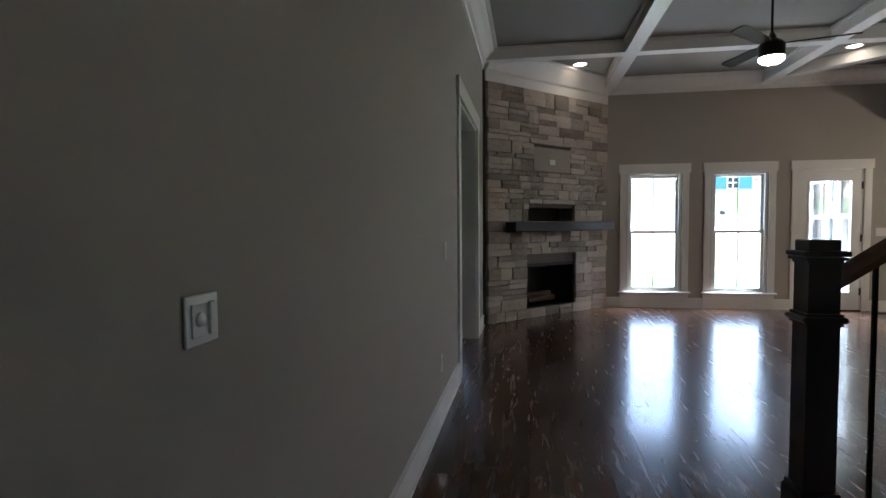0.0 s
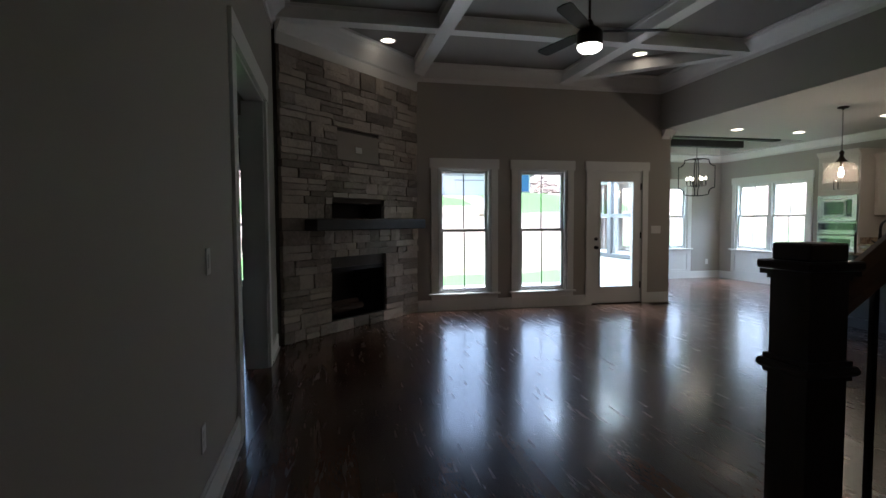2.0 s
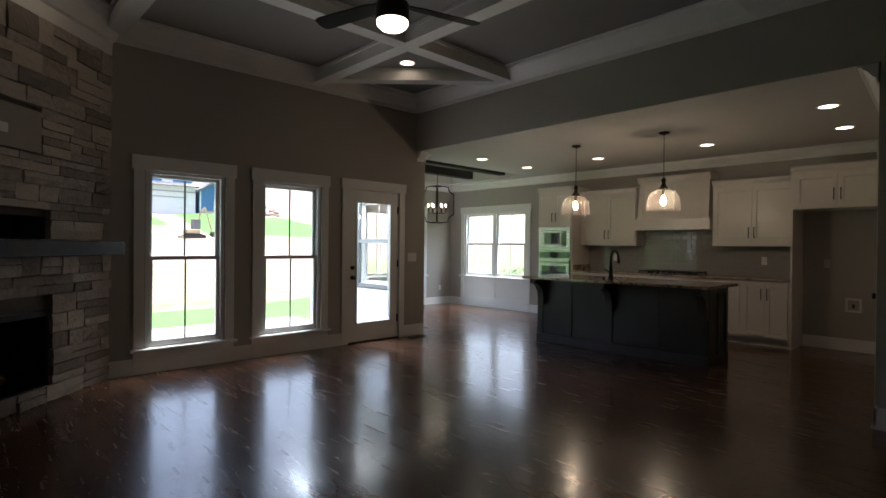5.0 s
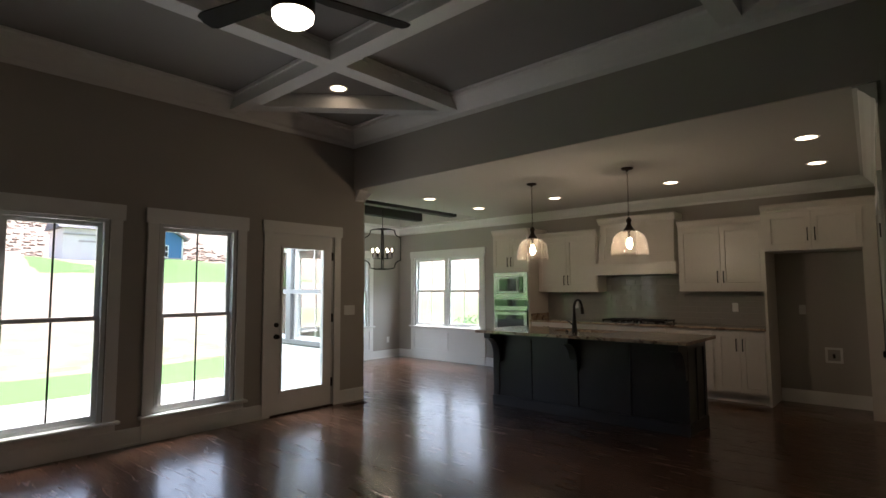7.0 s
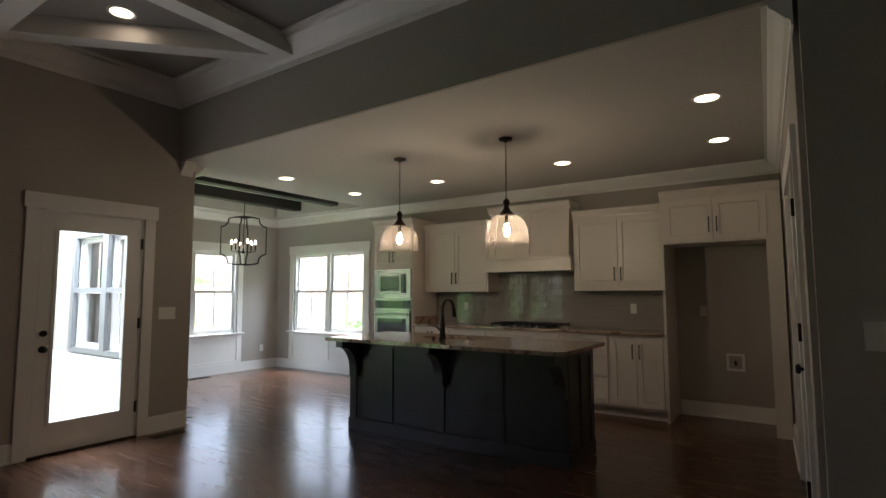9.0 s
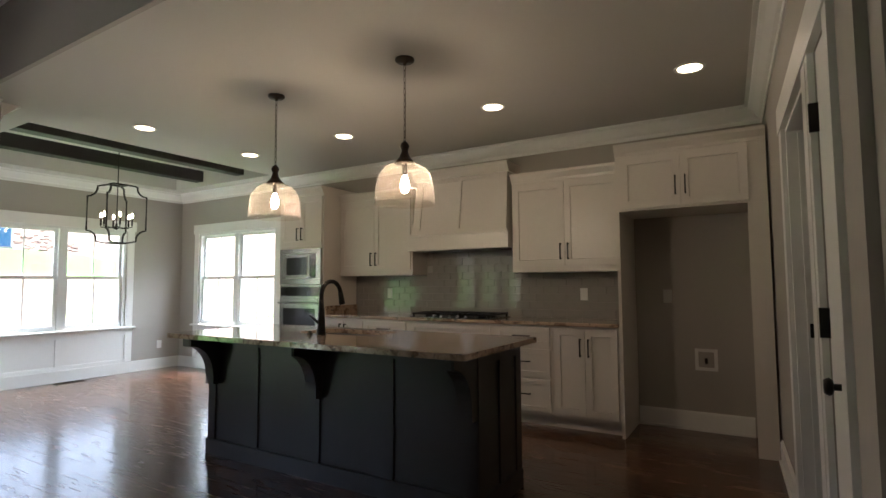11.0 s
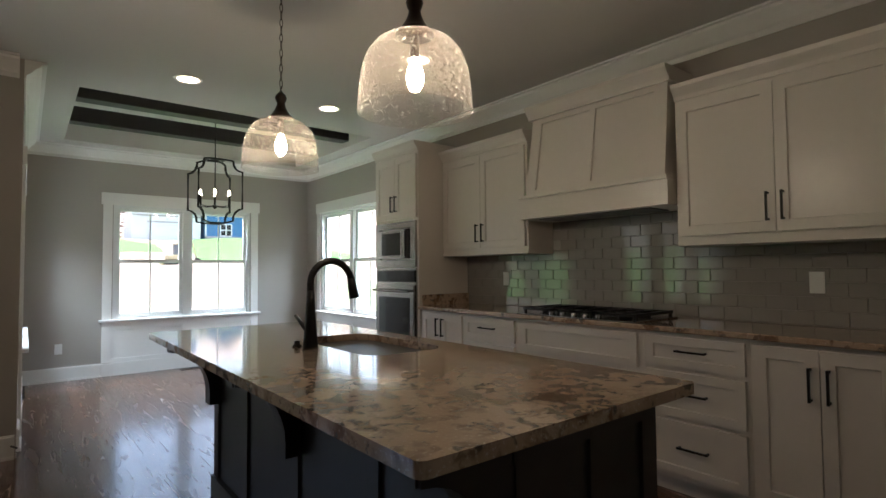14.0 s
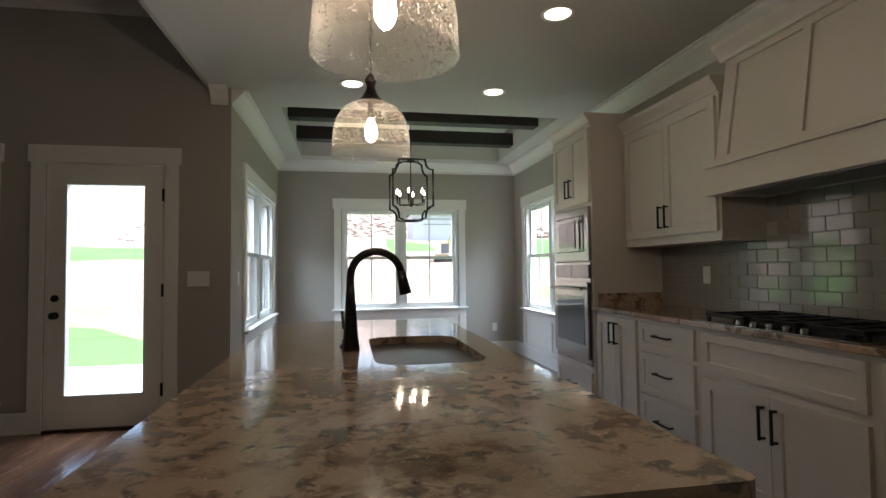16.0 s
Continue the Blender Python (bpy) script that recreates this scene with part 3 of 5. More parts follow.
for z in (1.80, 1.05, 0.28):
    part("hinge", one(M, b - 0.004, b + 0.012, z - 0.05, z + 0.05, -0.01, 0.008), M_BLACK, d)


def knob(M, u, v, parent, plate=0.028):
    x = lambda n: M(u, v, n)
    bm = tube(B(), x(0.0), x(0.008), plate, 20)
    tube(bm, x(0.008), x(0.035), 0.010, 12)
    tube(bm, x(0.035), x(0.045), 0.020, 20, 0.027)
    tube(bm, x(0.045), x(0.058), 0.027, 20, 0.020)
    return smooth(part("door_handle", bm, M_BLACK, parent, "black round knob"))


knob(north(YN - -0.006), 4.205, 0.87, d)
bm = tube(B(), (4.205, YN + 0.006, 1.0), (4.205, YN - 0.012, 1.0), 0.026, 20)
tube(bm, (4.205, YN - 0.012, 1.0), (4.205, YN - 0.025, 1.0), 0.012, 12)
part("deadbolt", bm, M_BLACK, d, "black round deadbolt turn")

# cased opening in the west wall
M = west(XW)
o = struct("door_2", one(M, 4.24, 6.03, 2.33, 2.48, 0, 0.026), M_TRIM, "wide white cased opening to the hall")
bm = B()
slab(bm, M, 4.26, 4.395, 0, 2.33, 0, 0.02)
slab(bm, M, 5.875, 6.01, 0, 2.33, 0, 0.02)
part("casing", bm, M_TRIM, o)
bm = B()
slab(bm, M, 4.40, 4.42, 0, 2.31, -0.15, -0.001)
slab(bm, M, 5.85, 5.87, 0, 2.31, -0.18, -0.001)
slab(bm, M, 4.40, 5.87, 2.31, 2.33, -0.15, -0.001)
part("jamb", bm, M_TRIM, o)
# bedroom doorway just behind the opening
bm = B()
box(bm, -0.50, -0.462, 5.875, 5.99, 0, 2.06)
box(bm, -1.45, -1.41, 5.875, 5.99, 0, 2.06)
box(bm, -1.41, -0.50, 5.875, 5.99, 2.02, 2.06)
leaf = struct("door_3", bm, M_TRIM, "white bedroom door frame with black hinges behind the opening")
bm = B()
box(bm, -0.47, -0.441, 5.852, 5.874, 0, 2.10)
box(bm, -1.55, -1.441, 5.855, 5.874, 0, 2.06)
box(bm, -1.55, -0.471, 5.853, 5.874, 2.06, 2.19)
part("casing", bm, M_TRIM, leaf)
for z in (1.85, 1.08, 0.26):
    part("hinge", box(B(), -0.506, -0.5005, 5.88, 5.905, z - 0.055, z + 0.055), M_BLACK, leaf)
bm = B()
box(bm, XW - 4.0, -0.441, 5.8745, 5.99, 2.0605, 2.85)
box(bm, XW - 4.0, -1.4505, 5.8745, 5.99, 0, 2.06)
struct("wall_hall", bm, M_WALL, "greige hall wall over the bedroom doorway")

# pantry doorway and closet door
M = kitchen_south()
o = struct("door_4", one(M, PANTRY[0] - 0.115, PANTRY[1] + 0.13, 2.03, 2.17, 0, 0.026), M_TRIM, "white cased pantry doorway")
bm = B()
slab(bm, M, PANTRY[0] - 0.10, PANTRY[0], 0, 2.03, 0, 0.02)
slab(bm, M, PANTRY[1], PANTRY[1] + 0.11, 0, 2.03, 0, 0.02)
part("casing", bm, M_TRIM, o)
bm = B()
slab(bm, M, PANTRY[0], PANTRY[0] + 0.02, 0, 2.01, -0.14, -0.001)
slab(bm, M, PANTRY[1] - 0.02, PANTRY[1], 0, 2.01, -0.14, -0.001)
slab(bm, M, PANTRY[0], PANTRY[1], 2.01, 2.03, -0.14, -0.001)
slab(bm, M, PANTRY[1] - 0.032, PANTRY[1] - 0.02, 0, 2.0, -0.10, -0.05)
part("jamb", bm, M_TRIM, o)
part("strike_plate", one(M, PANTRY[1] - 0.036, PANTRY[1] - 0.032, 0.96, 1.03, -0.10, -0.06), M_BLACK, o)
c = struct("door_5", one(M, CLOSET[0] - 0.08, CLOSET[1] + 0.065, 2.03, 2.17, 0, 0.026), M_TRIM, "closed white closet door with black hinges")
bm = B()
slab(bm, M, CLOSET[0] - 0.07, CLOSET[0], 0, 2.03, 0, 0.02)
slab(bm, M, CLOSET[1], CLOSET[1] + 0.055, 0, 2.03, 0, 0.02)
part("casing", bm, M_TRIM, c)
part("slab", one(M, CLOSET[0], CLOSET[1], 0.01, 2.028, -0.045, -0.005), M_TRIM, c)
for z in (1.8, 1.1, 0.25):
    part("hinge", one(M, CLOSET[1] - 0.012, CLOSET[1] + 0.004, z - 0.05, z + 0.05, -0.005, 0.024), M_BLACK, c)
knob(kitchen_south(-0.005), CLOSET[0] + 0.07, 0.93, c)


# ---- fireplace ----
P0 = Vector((-0.235, 6.685))
DU = Vector((1, 1)).normalized()
DN = Vector((1, -1)).normalized()
DIAG = lambda u, v, n: (P0.x + DU.x * u + DN.x * n, P0.y + DU.y * u + DN.y * n, v)
FU = lambda x: (x - P0.x) * math.sqrt(2)
FW = FU(1.46)
FB = (FU(0.255), FU(0.95), 0.115, 0.745)
NI = (FU(0.27), FU(0.93), 1.315, 1.505)
ZF = 3.08
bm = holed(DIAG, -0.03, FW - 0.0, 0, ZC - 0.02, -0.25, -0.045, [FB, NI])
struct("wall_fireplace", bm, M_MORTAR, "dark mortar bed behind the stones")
bm = B()
slab(bm, DIAG, FB[0] - 0.02, FB[1] + 0.02, FB[2] - 0.02, FB[3] + 0.02, -0.6, -0.56)
for a in ((FB[0] - 0.03, FB[0], FB[2], FB[3]), (FB[1], FB[1] + 0.03, FB[2], FB[3]), (FB[0], FB[1], FB[2] - 0.03, FB[2]), (FB[0], FB[1], FB[3], FB[3] + 0.03)):
    slab(bm, DIAG, *a, -0.56, -0.05)
fp = thing("fireplace", DIAG(FW / 2, 0, 0), "corner fireplace faced with grey stacked ledge stone", "fireplace")
part("firebox", bm, M_FIREBOX, fp, "black sooty firebox")
part("niche_back", one(DIAG, NI[0] - 0.02, NI[1] + 0.02, NI[2] - 0.02, NI[3] + 0.02, -0.35, -0.31), M_FIREBOX, fp)
bm = B()
for a in ((FB[0] + 0.0, FB[0] + 0.03, FB[2], FB[3]), (FB[1] - 0.03, FB[1], FB[2], FB[3]), (FB[0], FB[1], FB[3] - 0.05, FB[3]), (FB[0], FB[1], FB[2], FB[2] + 0.025)):
    slab(bm, DIAG, *a, -0.055, -0.03)
part("firebox_frame", bm, M_BLACK, fp)
bm = B()
for k in range(7):
    u = FB[0] + 0.2 + k * 0.095
    tube(bm, DIAG(u, 0.17, -0.15), DIAG(u, 0.17, -0.45), 0.006, 6)
part("grate", bm, M_BLACK, fp)
for k in range(3):
    bm = tube(B(), DIAG(FB[0] + 0.2, 0.21 + 0.05 * (k == 1), -0.2 - 0.1 * k), DIAG(FB[1] - 0.2, 0.21 + 0.05 * (k == 1), -0.25 - 0.08 * k), 0.04, 10)
    part("log", bm, M_BARK, fp)
m = thing("mantel", DIAG(FU(0.7), 1.185, 0), "thick dark wooden mantel beam on the stone", "mantel")
part("beam", one(DIAG, FU(-0.02), FU(1.405), 1.185, 1.312, -0.04, 0.19, bevel=0.008), M_MANTEL, m)
bm = B()
FC = [(0.0, 3.08), (0.02, 3.08), (0.025, 3.20), (0.05, 3.22), (0.12, 3.34), (0.16, 3.39), (0.20, 3.41), (0.20, 3.44), (0.0, 3.44)]
p_, q_ = DIAG(-0.03, 0, -0.02), DIAG(FW + 0.0, 0, -0.02)
run(bm, (p_[0], p_[1]), (q_[0], q_[1]), (DN.x, DN.y), FC)
struct("trim_crown_fireplace", bm, M_TRIM, "white crown moulding above the stone")
pl = thing("media_plate", DIAG(FU(0.6), 2.02, 0), "flat smooth grey panel with a white outlet in the stone", "panel")
part("panel", one(DIAG, FU(0.34), FU(0.86), 2.0, 2.325, -0.045, 0.004), mat("plate_paint", (0.34, 0.30, 0.25), 0.8, vary=0.08), pl)
part("outlet", one(DIAG, FU(0.555), FU(0.635), 2.10, 2.17, 0.004, 0.010), M_PLATE, pl, "white outlet plate")


def rough_stone(w, h, depth, rnd):
    """One ledge stone: a chamfered block with an uneven face."""
    bm = B()
    k, j = max(2, int(w / 0.09)), 2 if h > 0.09 else 1
    grid = []
    for a in range(k + 1):
        col = []
        for b_ in range(j + 1):
            edge = a in (0, k) or b_ in (0, j)
            col.append(bm.verts.new((a * w / k + rnd.uniform(-1, 1) * 0.006 * (not a in (0, k)), b_ * h / j + rnd.uniform(-0.003, 0.003), depth * (0.55 if edge else 1.0) + rnd.uniform(-0.006, 0.008))))
        grid.append(col)
    for a in range(k):
        for b_ in range(j):
            bm.faces.new((grid[a][b_], grid[a + 1][b_], grid[a + 1][b_ + 1], grid[a][b_ + 1]))
    rim = [g[0] for g in grid] + [grid[-1][b_] for b_ in range(1, j + 1)] + [g[-1] for g in grid[-2::-1]] + [grid[0][b_] for b_ in range(j - 1, 0, -1)]
    back = [bm.verts.new((v.co.x, v.co.y, -0.045)) for v in rim]
    n = len(rim)
    for i in range(n):
        bm.faces.new((rim[i], back[i], back[(i + 1) % n], rim[(i + 1) % n]))
    return bm


def stones():
    rnd = random.Random(11)
    free = []
    PL = (FU(0.34), FU(0.86), 2.03, 2.26)
    holes = [FB, NI, PL]
    z, gap = 0.0, 0.006
    out = []
    z_lines = []
    while z < ZF - 0.03:
        h = rnd.choice((0.06, 0.08, 0.10, 0.13, 0.16))
        if z + h > ZF - 0.05:
            h = ZF - z
        z_lines.append((z, z + h))
        z += h
    for z0, z1 in z_lines:
        spans = [(0.0, FW - 0.01)]
        for a, b, c, d_ in holes:
            if z0 < d_ - 0.02 and z1 > c + 0.02:
                spans = [s for x0, x1 in spans for s in ((x0, min(x1, a)), (max(x0, b), x1)) if s[1] - s[0] > 0.03]
        for x0, x1 in spans:
            x = x0
            while x < x1 - 0.01:
                w = rnd.uniform(0.14, 0.42)
                if x + w > x1 - 0.10:
                    w = x1 - x
                if z1 - z0 > 0.11 and rnd.random() < 0.55 and w > 0.2:
                    cut = rnd.uniform(0.4, 0.6) * (z1 - z0)
                    out.append((x, x + w, z0, z0 + cut))
                    out.append((x, x + w, z0 + cut, z1))
                else:
                    out.append((x, x + w, z0, z1))
                x += w
    for x0, x1, z0, z1 in out:
        w, h = x1 - x0 - gap, z1 - z0 - gap
        bm = rough_stone(w, h, rnd.uniform(0.0, 0.035), rnd)
        for v in bm.verts:
            v.co = Vector(DIAG(x0 + gap / 2 + v.co.x, z0 + gap / 2 + v.co.y, v.co.z - 0.006))
        part("stone", bm, M_STONE, fp)


# ---- kitchen ----
XB, XC, XT, XU, XN = 8.22, 8.18, 8.20, 8.475, 8.39


def shaker(bm, M, u0, u1, v0, v1, n0=0.0, t=0.02, stile=0.055):
    """A framed door front in one piece: flat frame, small slope, sunk panel."""
    loops = []
    for inset, n in ((0, n0), (0, n0 + t), (stile, n0 + t), (stile + 0.003, n0 + t - 0.011)):
        loops.append([bm.verts.new(M(u, v, n)) for u, v in ((u0 + inset, v0 + inset), (u1 - inset, v0 + inset), (u1 - inset, v1 - inset), (u0 + inset, v1 - inset))])
    bm.faces.new(loops[0])
    bm.faces.new(loops[3])
    for p, q in zip(loops, loops[1:]):
        for k in range(4):
            bm.faces.new((p[k], p[(k + 1) % 4], q[(k + 1) % 4], q[k]))
    return bm


def pull(M, u, v, length, upright, parent, n=0.02):
    bm = B()
    if upright:
        slab(bm, M, u - 0.005, u + 0.005, v - length / 2, v + length / 2, n + 0.024, n + 0.034)
        for s in (-1, 1):
            slab(bm, M, u - 0.005, u + 0.005, v + s * (length / 2 - 0.008) - 0.005, v + s * (length / 2 - 0.008) + 0.005, n, n + 0.024)
    else:
        slab(bm, M, u - length / 2, u + length / 2, v - 0.005, v + 0.005, n + 0.024, n + 0.034)
        for s in (-1, 1):
            slab(bm, M, u + s * (length / 2 - 0.008) - 0.005, u + s * (length / 2 - 0.008) + 0.005, v - 0.005, v + 0.005, n, n + 0.024)
    return part("handle", bm, M_BLACK, parent, "black bar handle")


def cabinet(name, x, y0, y1, z0, z1, label, doors=(), drawers=(), depth=0.3, toe=0.0, crown=0.0, group=""):
    """doors: (u0, u1, v0, v1, handle u, handle v); drawers: (u0, u1, v0, v1)."""
    M = east(x)
    cab = thing(name, (x + depth / 2, (y0 + y1) / 2, z0), label, "cabinet", group)
    bm = one(M, y0 + 0.0006, y1 - 0.0006, z0 + toe, z1, -depth, 0)
    part("body", bm, M_CAB, cab)
    if toe:
        part("toe_kick", one(M, y0 + 0.001, y1 - 0.001, z0, z0 + toe, -depth, -0.07), M_CAB, cab)
    if crown:
        bm = B()
        prof = [(0, 0), (0.012, 0), (0.016, 0.25), (0.05, 0.75), (0.055, 1.0), (0, 1.0)]
        run(bm, (x, y0), (x, y1), (-1, 0), [(o_, z1 + c_ * crown) for o_, c_ in prof])
        box(bm, x, x + depth, y0, y1, z1, z1 + crown)
        part("cornice", bm, M_CAB, cab)
    for u0, u1, v0, v1, hu, hv in doors:
        dd = part("door", shaker(B(), M, u0, u1, v0, v1), M_CAB, cab)
        if hu:
            pull(M, hu, hv, 0.15, True, dd)
    for u0, u1, v0, v1, *no in drawers:
        dd = part("drawer", shaker(B(), M, u0, u1, v0, v1, stile=0.042), M_CAB, cab)
        if not no:
            pull(M, (u0 + u1) / 2, (v0 + v1) / 2 + 0.01, 0.16, False, dd)
    return cab


def pair(y0, y1, z0, z1, hv, gap=0.02):
    c = (y0 + y1) / 2
    return [(y0 + gap, c - 0.002, z0, z1, c - 0.035, hv), (c + 0.002, y1 - gap, z0, z1, c + 0.035, hv)]


cabinet("wall_cabinet", XU, 4.36, 5.40, 1.365, 2.195, "cream wall cabinet with two shaker doors and black pulls", pair(4.36, 5.40, 1.40, 2.172, 1.53), depth=XE - XU, crown=0.09, group="kitchen wall cabinets")
cabinet("wall_cabinet", XU, 6.565, 7.595, 1.36, 2.195, "cream wall cabinet with two shaker doors beside the oven tower", pair(6.565, 7.595, 1.395, 2.172, 1.52), depth=XE - XU, crown=0.09, group="kitchen wall cabinets")
cabinet("fridge_cabinet", XT, 3.30, 4.36, 1.815, 2.268, "cream cabinet bridging the empty fridge alcove", pair(3.40, 4.335, 1.835, 2.245, 1.99), depth=XE - XT, crown=0.09)
fpn = thing("alcove_panel", (8.45, 4.32, 0), "tall cream side panel of the fridge alcove", "panel", "alcove panels")
part("board", one(east(XT), 4.335, 4.359, 0, 1.814, -(XE - XT), 0.002), M_CAB, fpn)
fpn = thing("alcove_panel", (8.45, 3.37, 0), "wide cream side panel of the fridge alcove", "panel", "alcove panels")
part("board", one(east(XT), 3.30, 3.43, 0, 1.814, -(XE - XT), 0.002), M_CAB, fpn)
# under-cabinet rails
for a, b, z in ((4.36, 5.40, 1.345), (6.565, 7.595, 1.34)):
    t = thing("light_rail", (XU, (a + b) / 2, z), "cream moulding strip under the wall cabinet", "moulding", "light rails")
    part("strip", one(east(XU), a, b, z, z + 0.02, -0.30, 0.006), M_CAB, t)

Z0, Z1 = 0.10, 0.874
cabinet("base_cabinet", XB, 4.36, 4.93, 0, Z1, "cream base cabinet with two tall shaker doors", pair(4.36, 4.93, 0.13, 0.85, 0.70), depth=0.60, toe=Z0, group="kitchen base cabinets")
cabinet("drawer_cabinet", XB, 4.93, 5.48, 0, Z1, "cream cabinet with three shaker drawers", drawers=[(4.95, 5.46, 0.69, 0.85), (4.95, 5.46, 0.43, 0.665), (4.95, 5.46, 0.13, 0.405)], depth=0.60, toe=Z0, group="kitchen base cabinets")
cabinet("cooktop_cabinet", XB, 5.48, 6.44, 0, Z1, "cream cabinet with false front below the cooktop", pair(5.50, 6.42, 0.13, 0.62, 0.50), [(5.52, 6.40, 0.66, 0.85, 1)], depth=0.60, toe=Z0, group="kitchen base cabinets")
cabinet("drawer_cabinet", XB, 6.44, 7.02, 0, Z1, "cream cabinet with three shaker drawers near the oven tower", drawers=[(6.47, 7.0, 0.69, 0.85), (6.47, 7.0, 0.43, 0.665), (6.47, 7.0, 0.13, 0.405)], depth=0.60, toe=Z0, group="kitchen base cabinets")
cabinet("base_cabinet", XB, 7.02, 7.585, 0, Z1, "cream base cabinet with two doors against the oven tower", pair(7.02, 7.585, 0.13, 0.85, 0.74), depth=0.60, toe=Z0, group="kitchen base cabinets")
tower = cabinet("oven_tower", XT, 7.60, 8.31, 0, 2.278, "tall cream oven tower cabinet", pair(7.60, 8.31, 1.69, 2.255, 1.83) , [(7.63, 8.28, 0.13, 0.40)], depth=XE - XT, toe=Z0, crown=0.09)

ct = thing("worktop", (8.45, 5.96, Z1), "speckled beige granite worktop along the wall", "worktop")
part("slab", one(east(XC), 4.361, 7.598, Z1 + 0.001, 0.905, -(XE - XC) + 0.001, 0, bevel=0.004), M_GRANITE, ct)
part("upstand", one(north(7.598), XC + 0.05, XE - 0.01, 0.9055, 1.0, 0.0, 0.02), M_GRANITE, ct)

# range hood
hd = thing("range_hood", (8.6, 6.05, 1.585), "cream flared wooden range hood with two panels", "range hood")
M = east(XN)
part("band", one(M, 5.405, 6.56, 1.60, 1.735, -(XE - XN), 0.014), M_CAB, hd)
bm = B()
slab(bm, M, 5.40, 6.563, 1.585, 1.60, -(XE - XN), 0.024)
slab(bm, M, 5.40, 6.563, 1.735, 1.758, -(XE - XN), 0.034)
part("moulding", bm, M_CAB, hd)
T = lambda n0: (lambda u, v, n: (XN + 0.03 - n + (v - 1.755) / 0.585 * 0.085, 5.982 + (u - 5.982) * (0.96 - 0.02 * (v - 1.755) / 0.585), v))
bm = slab(B(), T(0), 5.415, 6.55, 1.755, 2.34, -0.28, 0.0)
part("body", bm, M_CAB, hd)
bm = B()
for a in ((5.415, 5.51, 1.755, 2.34), (6.455, 6.55, 1.755, 2.34), (5.957, 6.007, 1.80, 2.30), (5.51, 6.455, 1.755, 1.80), (5.51, 6.455, 2.30, 2.34)):
    slab(bm, T(0), *a, 0.0, 0.014)
part("panel_frame", bm, M_CAB, hd)
bm = B()
run(bm, (XN + 0.09, 5.425), (XN + 0.09, 6.54), (-1, 0), [(0, 2.34), (0.012, 2.34), (0.02, 2.36), (0.06, 2.41), (0.065, 2.432), (0, 2.432)])
box(bm, XN + 0.09, XE, 5.425, 6.54, 2.34, 2.432)
part("cornice", bm, M_CAB, hd)
part("liner", one(M, 5.55, 6.42, 1.578, 1.585, -0.27, -0.04), M_GREY, hd)

# oven and microwave
M = east(XT)
mw = thing("microwave", (8.3, 7.95, 1.28), "built-in stainless steel microwave in the tower", "microwave")
part("trim_frame", holed(M, 7.625, 8.285, 1.245, 1.66, -0.05, 0.025, [(7.70, 8.21, 1.315, 1.60)]), M_STEEL, mw)
part("cavity", one(M, 7.70, 8.21, 1.316, 1.599, -0.04, -0.021), M_OVENGLASS, mw, "dark gap round the microwave door")
part("door", one(M, 7.782, 8.202, 1.323, 1.592, -0.02, 0.03), M_STEEL, mw)
part("window", one(M, 7.835, 8.165, 1.355, 1.56, 0.03, 0.033), M_OVENGLASS, mw)
part("control_panel", one(M, 7.71, 7.776, 1.323, 1.592, -0.02, 0.03), M_OVENGLASS, mw)
bm = tube(B(), M(7.805, 1.345, 0.05), M(7.805, 1.57, 0.05), 0.007, 10)
part("handle", bm, M_STEEL, mw)
ov = thing("wall_oven", (8.3, 7.95, 0.44), "built-in stainless steel wall oven with dark glass", "oven")
part("frame", one(M, 7.625, 8.285, 0.45, 1.235, -0.3, 0.012), M_STEEL, ov)
part("control_panel", one(M, 7.64, 8.27, 1.11, 1.215, 0.012, 0.022), M_OVENGLASS, ov)
od = part("door", one(M, 7.64, 8.27, 0.50, 1.08, 0.012, 0.035), M_STEEL, ov)
part("window", one(M, 7.70, 8.21, 0.60, 0.97, 0.035, 0.038), M_OVENGLASS, od)
bm = tube(B(), M(7.66, 1.03, 0.075), M(8.25, 1.03, 0.075), 0.011, 12)
for u in (7.70, 8.21):
    tube(bm, M(u, 1.03, 0.03), M(u, 1.03, 0.075), 0.008, 8)
part("handle", bm, M_STEEL, od, "steel bar handle")

# cooktop
ck = thing("cooktop", (8.42, 5.97, 0.9055), "black five-burner gas cooktop set in the worktop", "cooktop")
box_ = box(B(), 8.18, 8.68, 5.52, 6.42, 0.9056, 0.915, bevel=0.003)
part("tray", box_, M_STEEL, ck, "steel cooktop tray")
for y in (5.67, 5.97, 6.27):
    bm = B()
    for x in (8.24, 8.64):
        box(bm, x - 0.008, x + 0.008, y - 0.135, y + 0.135, 0.935, 0.953)
    for yy in (-0.127, 0.0, 0.127):
        box(bm, 8.232, 8.648, y + yy - 0.008, y + yy + 0.008, 0.936, 0.954)
    for x in (8.34, 8.54):
        box(bm, x - 0.006, x + 0.006, y - 0.135, y + 0.135, 0.9365, 0.9525)
    for x in (8.245, 8.635):
        for yy in (-0.125, 0.125):
            box(bm, x - 0.008, x + 0.008, y + yy - 0.008, y + yy + 0.008, 0.915, 0.936)
    part("grate", bm, M_BLACK, ck, "black cast iron grate")
for x, y in ((8.34, 5.67), (8.54, 5.67), (8.46, 5.97), (8.34, 6.27), (8.54, 6.27)):
    smooth(part("burner", lathe(B(), x, y, [(0.045, 0.915), (0.045, 0.925), (0.035, 0.932), (0.0, 0.932)], 20, caps=False), M_BLACK, ck))
for k in range(5):
    smooth(part("knob", lathe(B(), 8.205, 5.77 + k * 0.09, [(0.017, 0.915), (0.017, 0.935), (0.014, 0.94), (0.0, 0.94)], 16, caps=False), M_STEEL, ck))


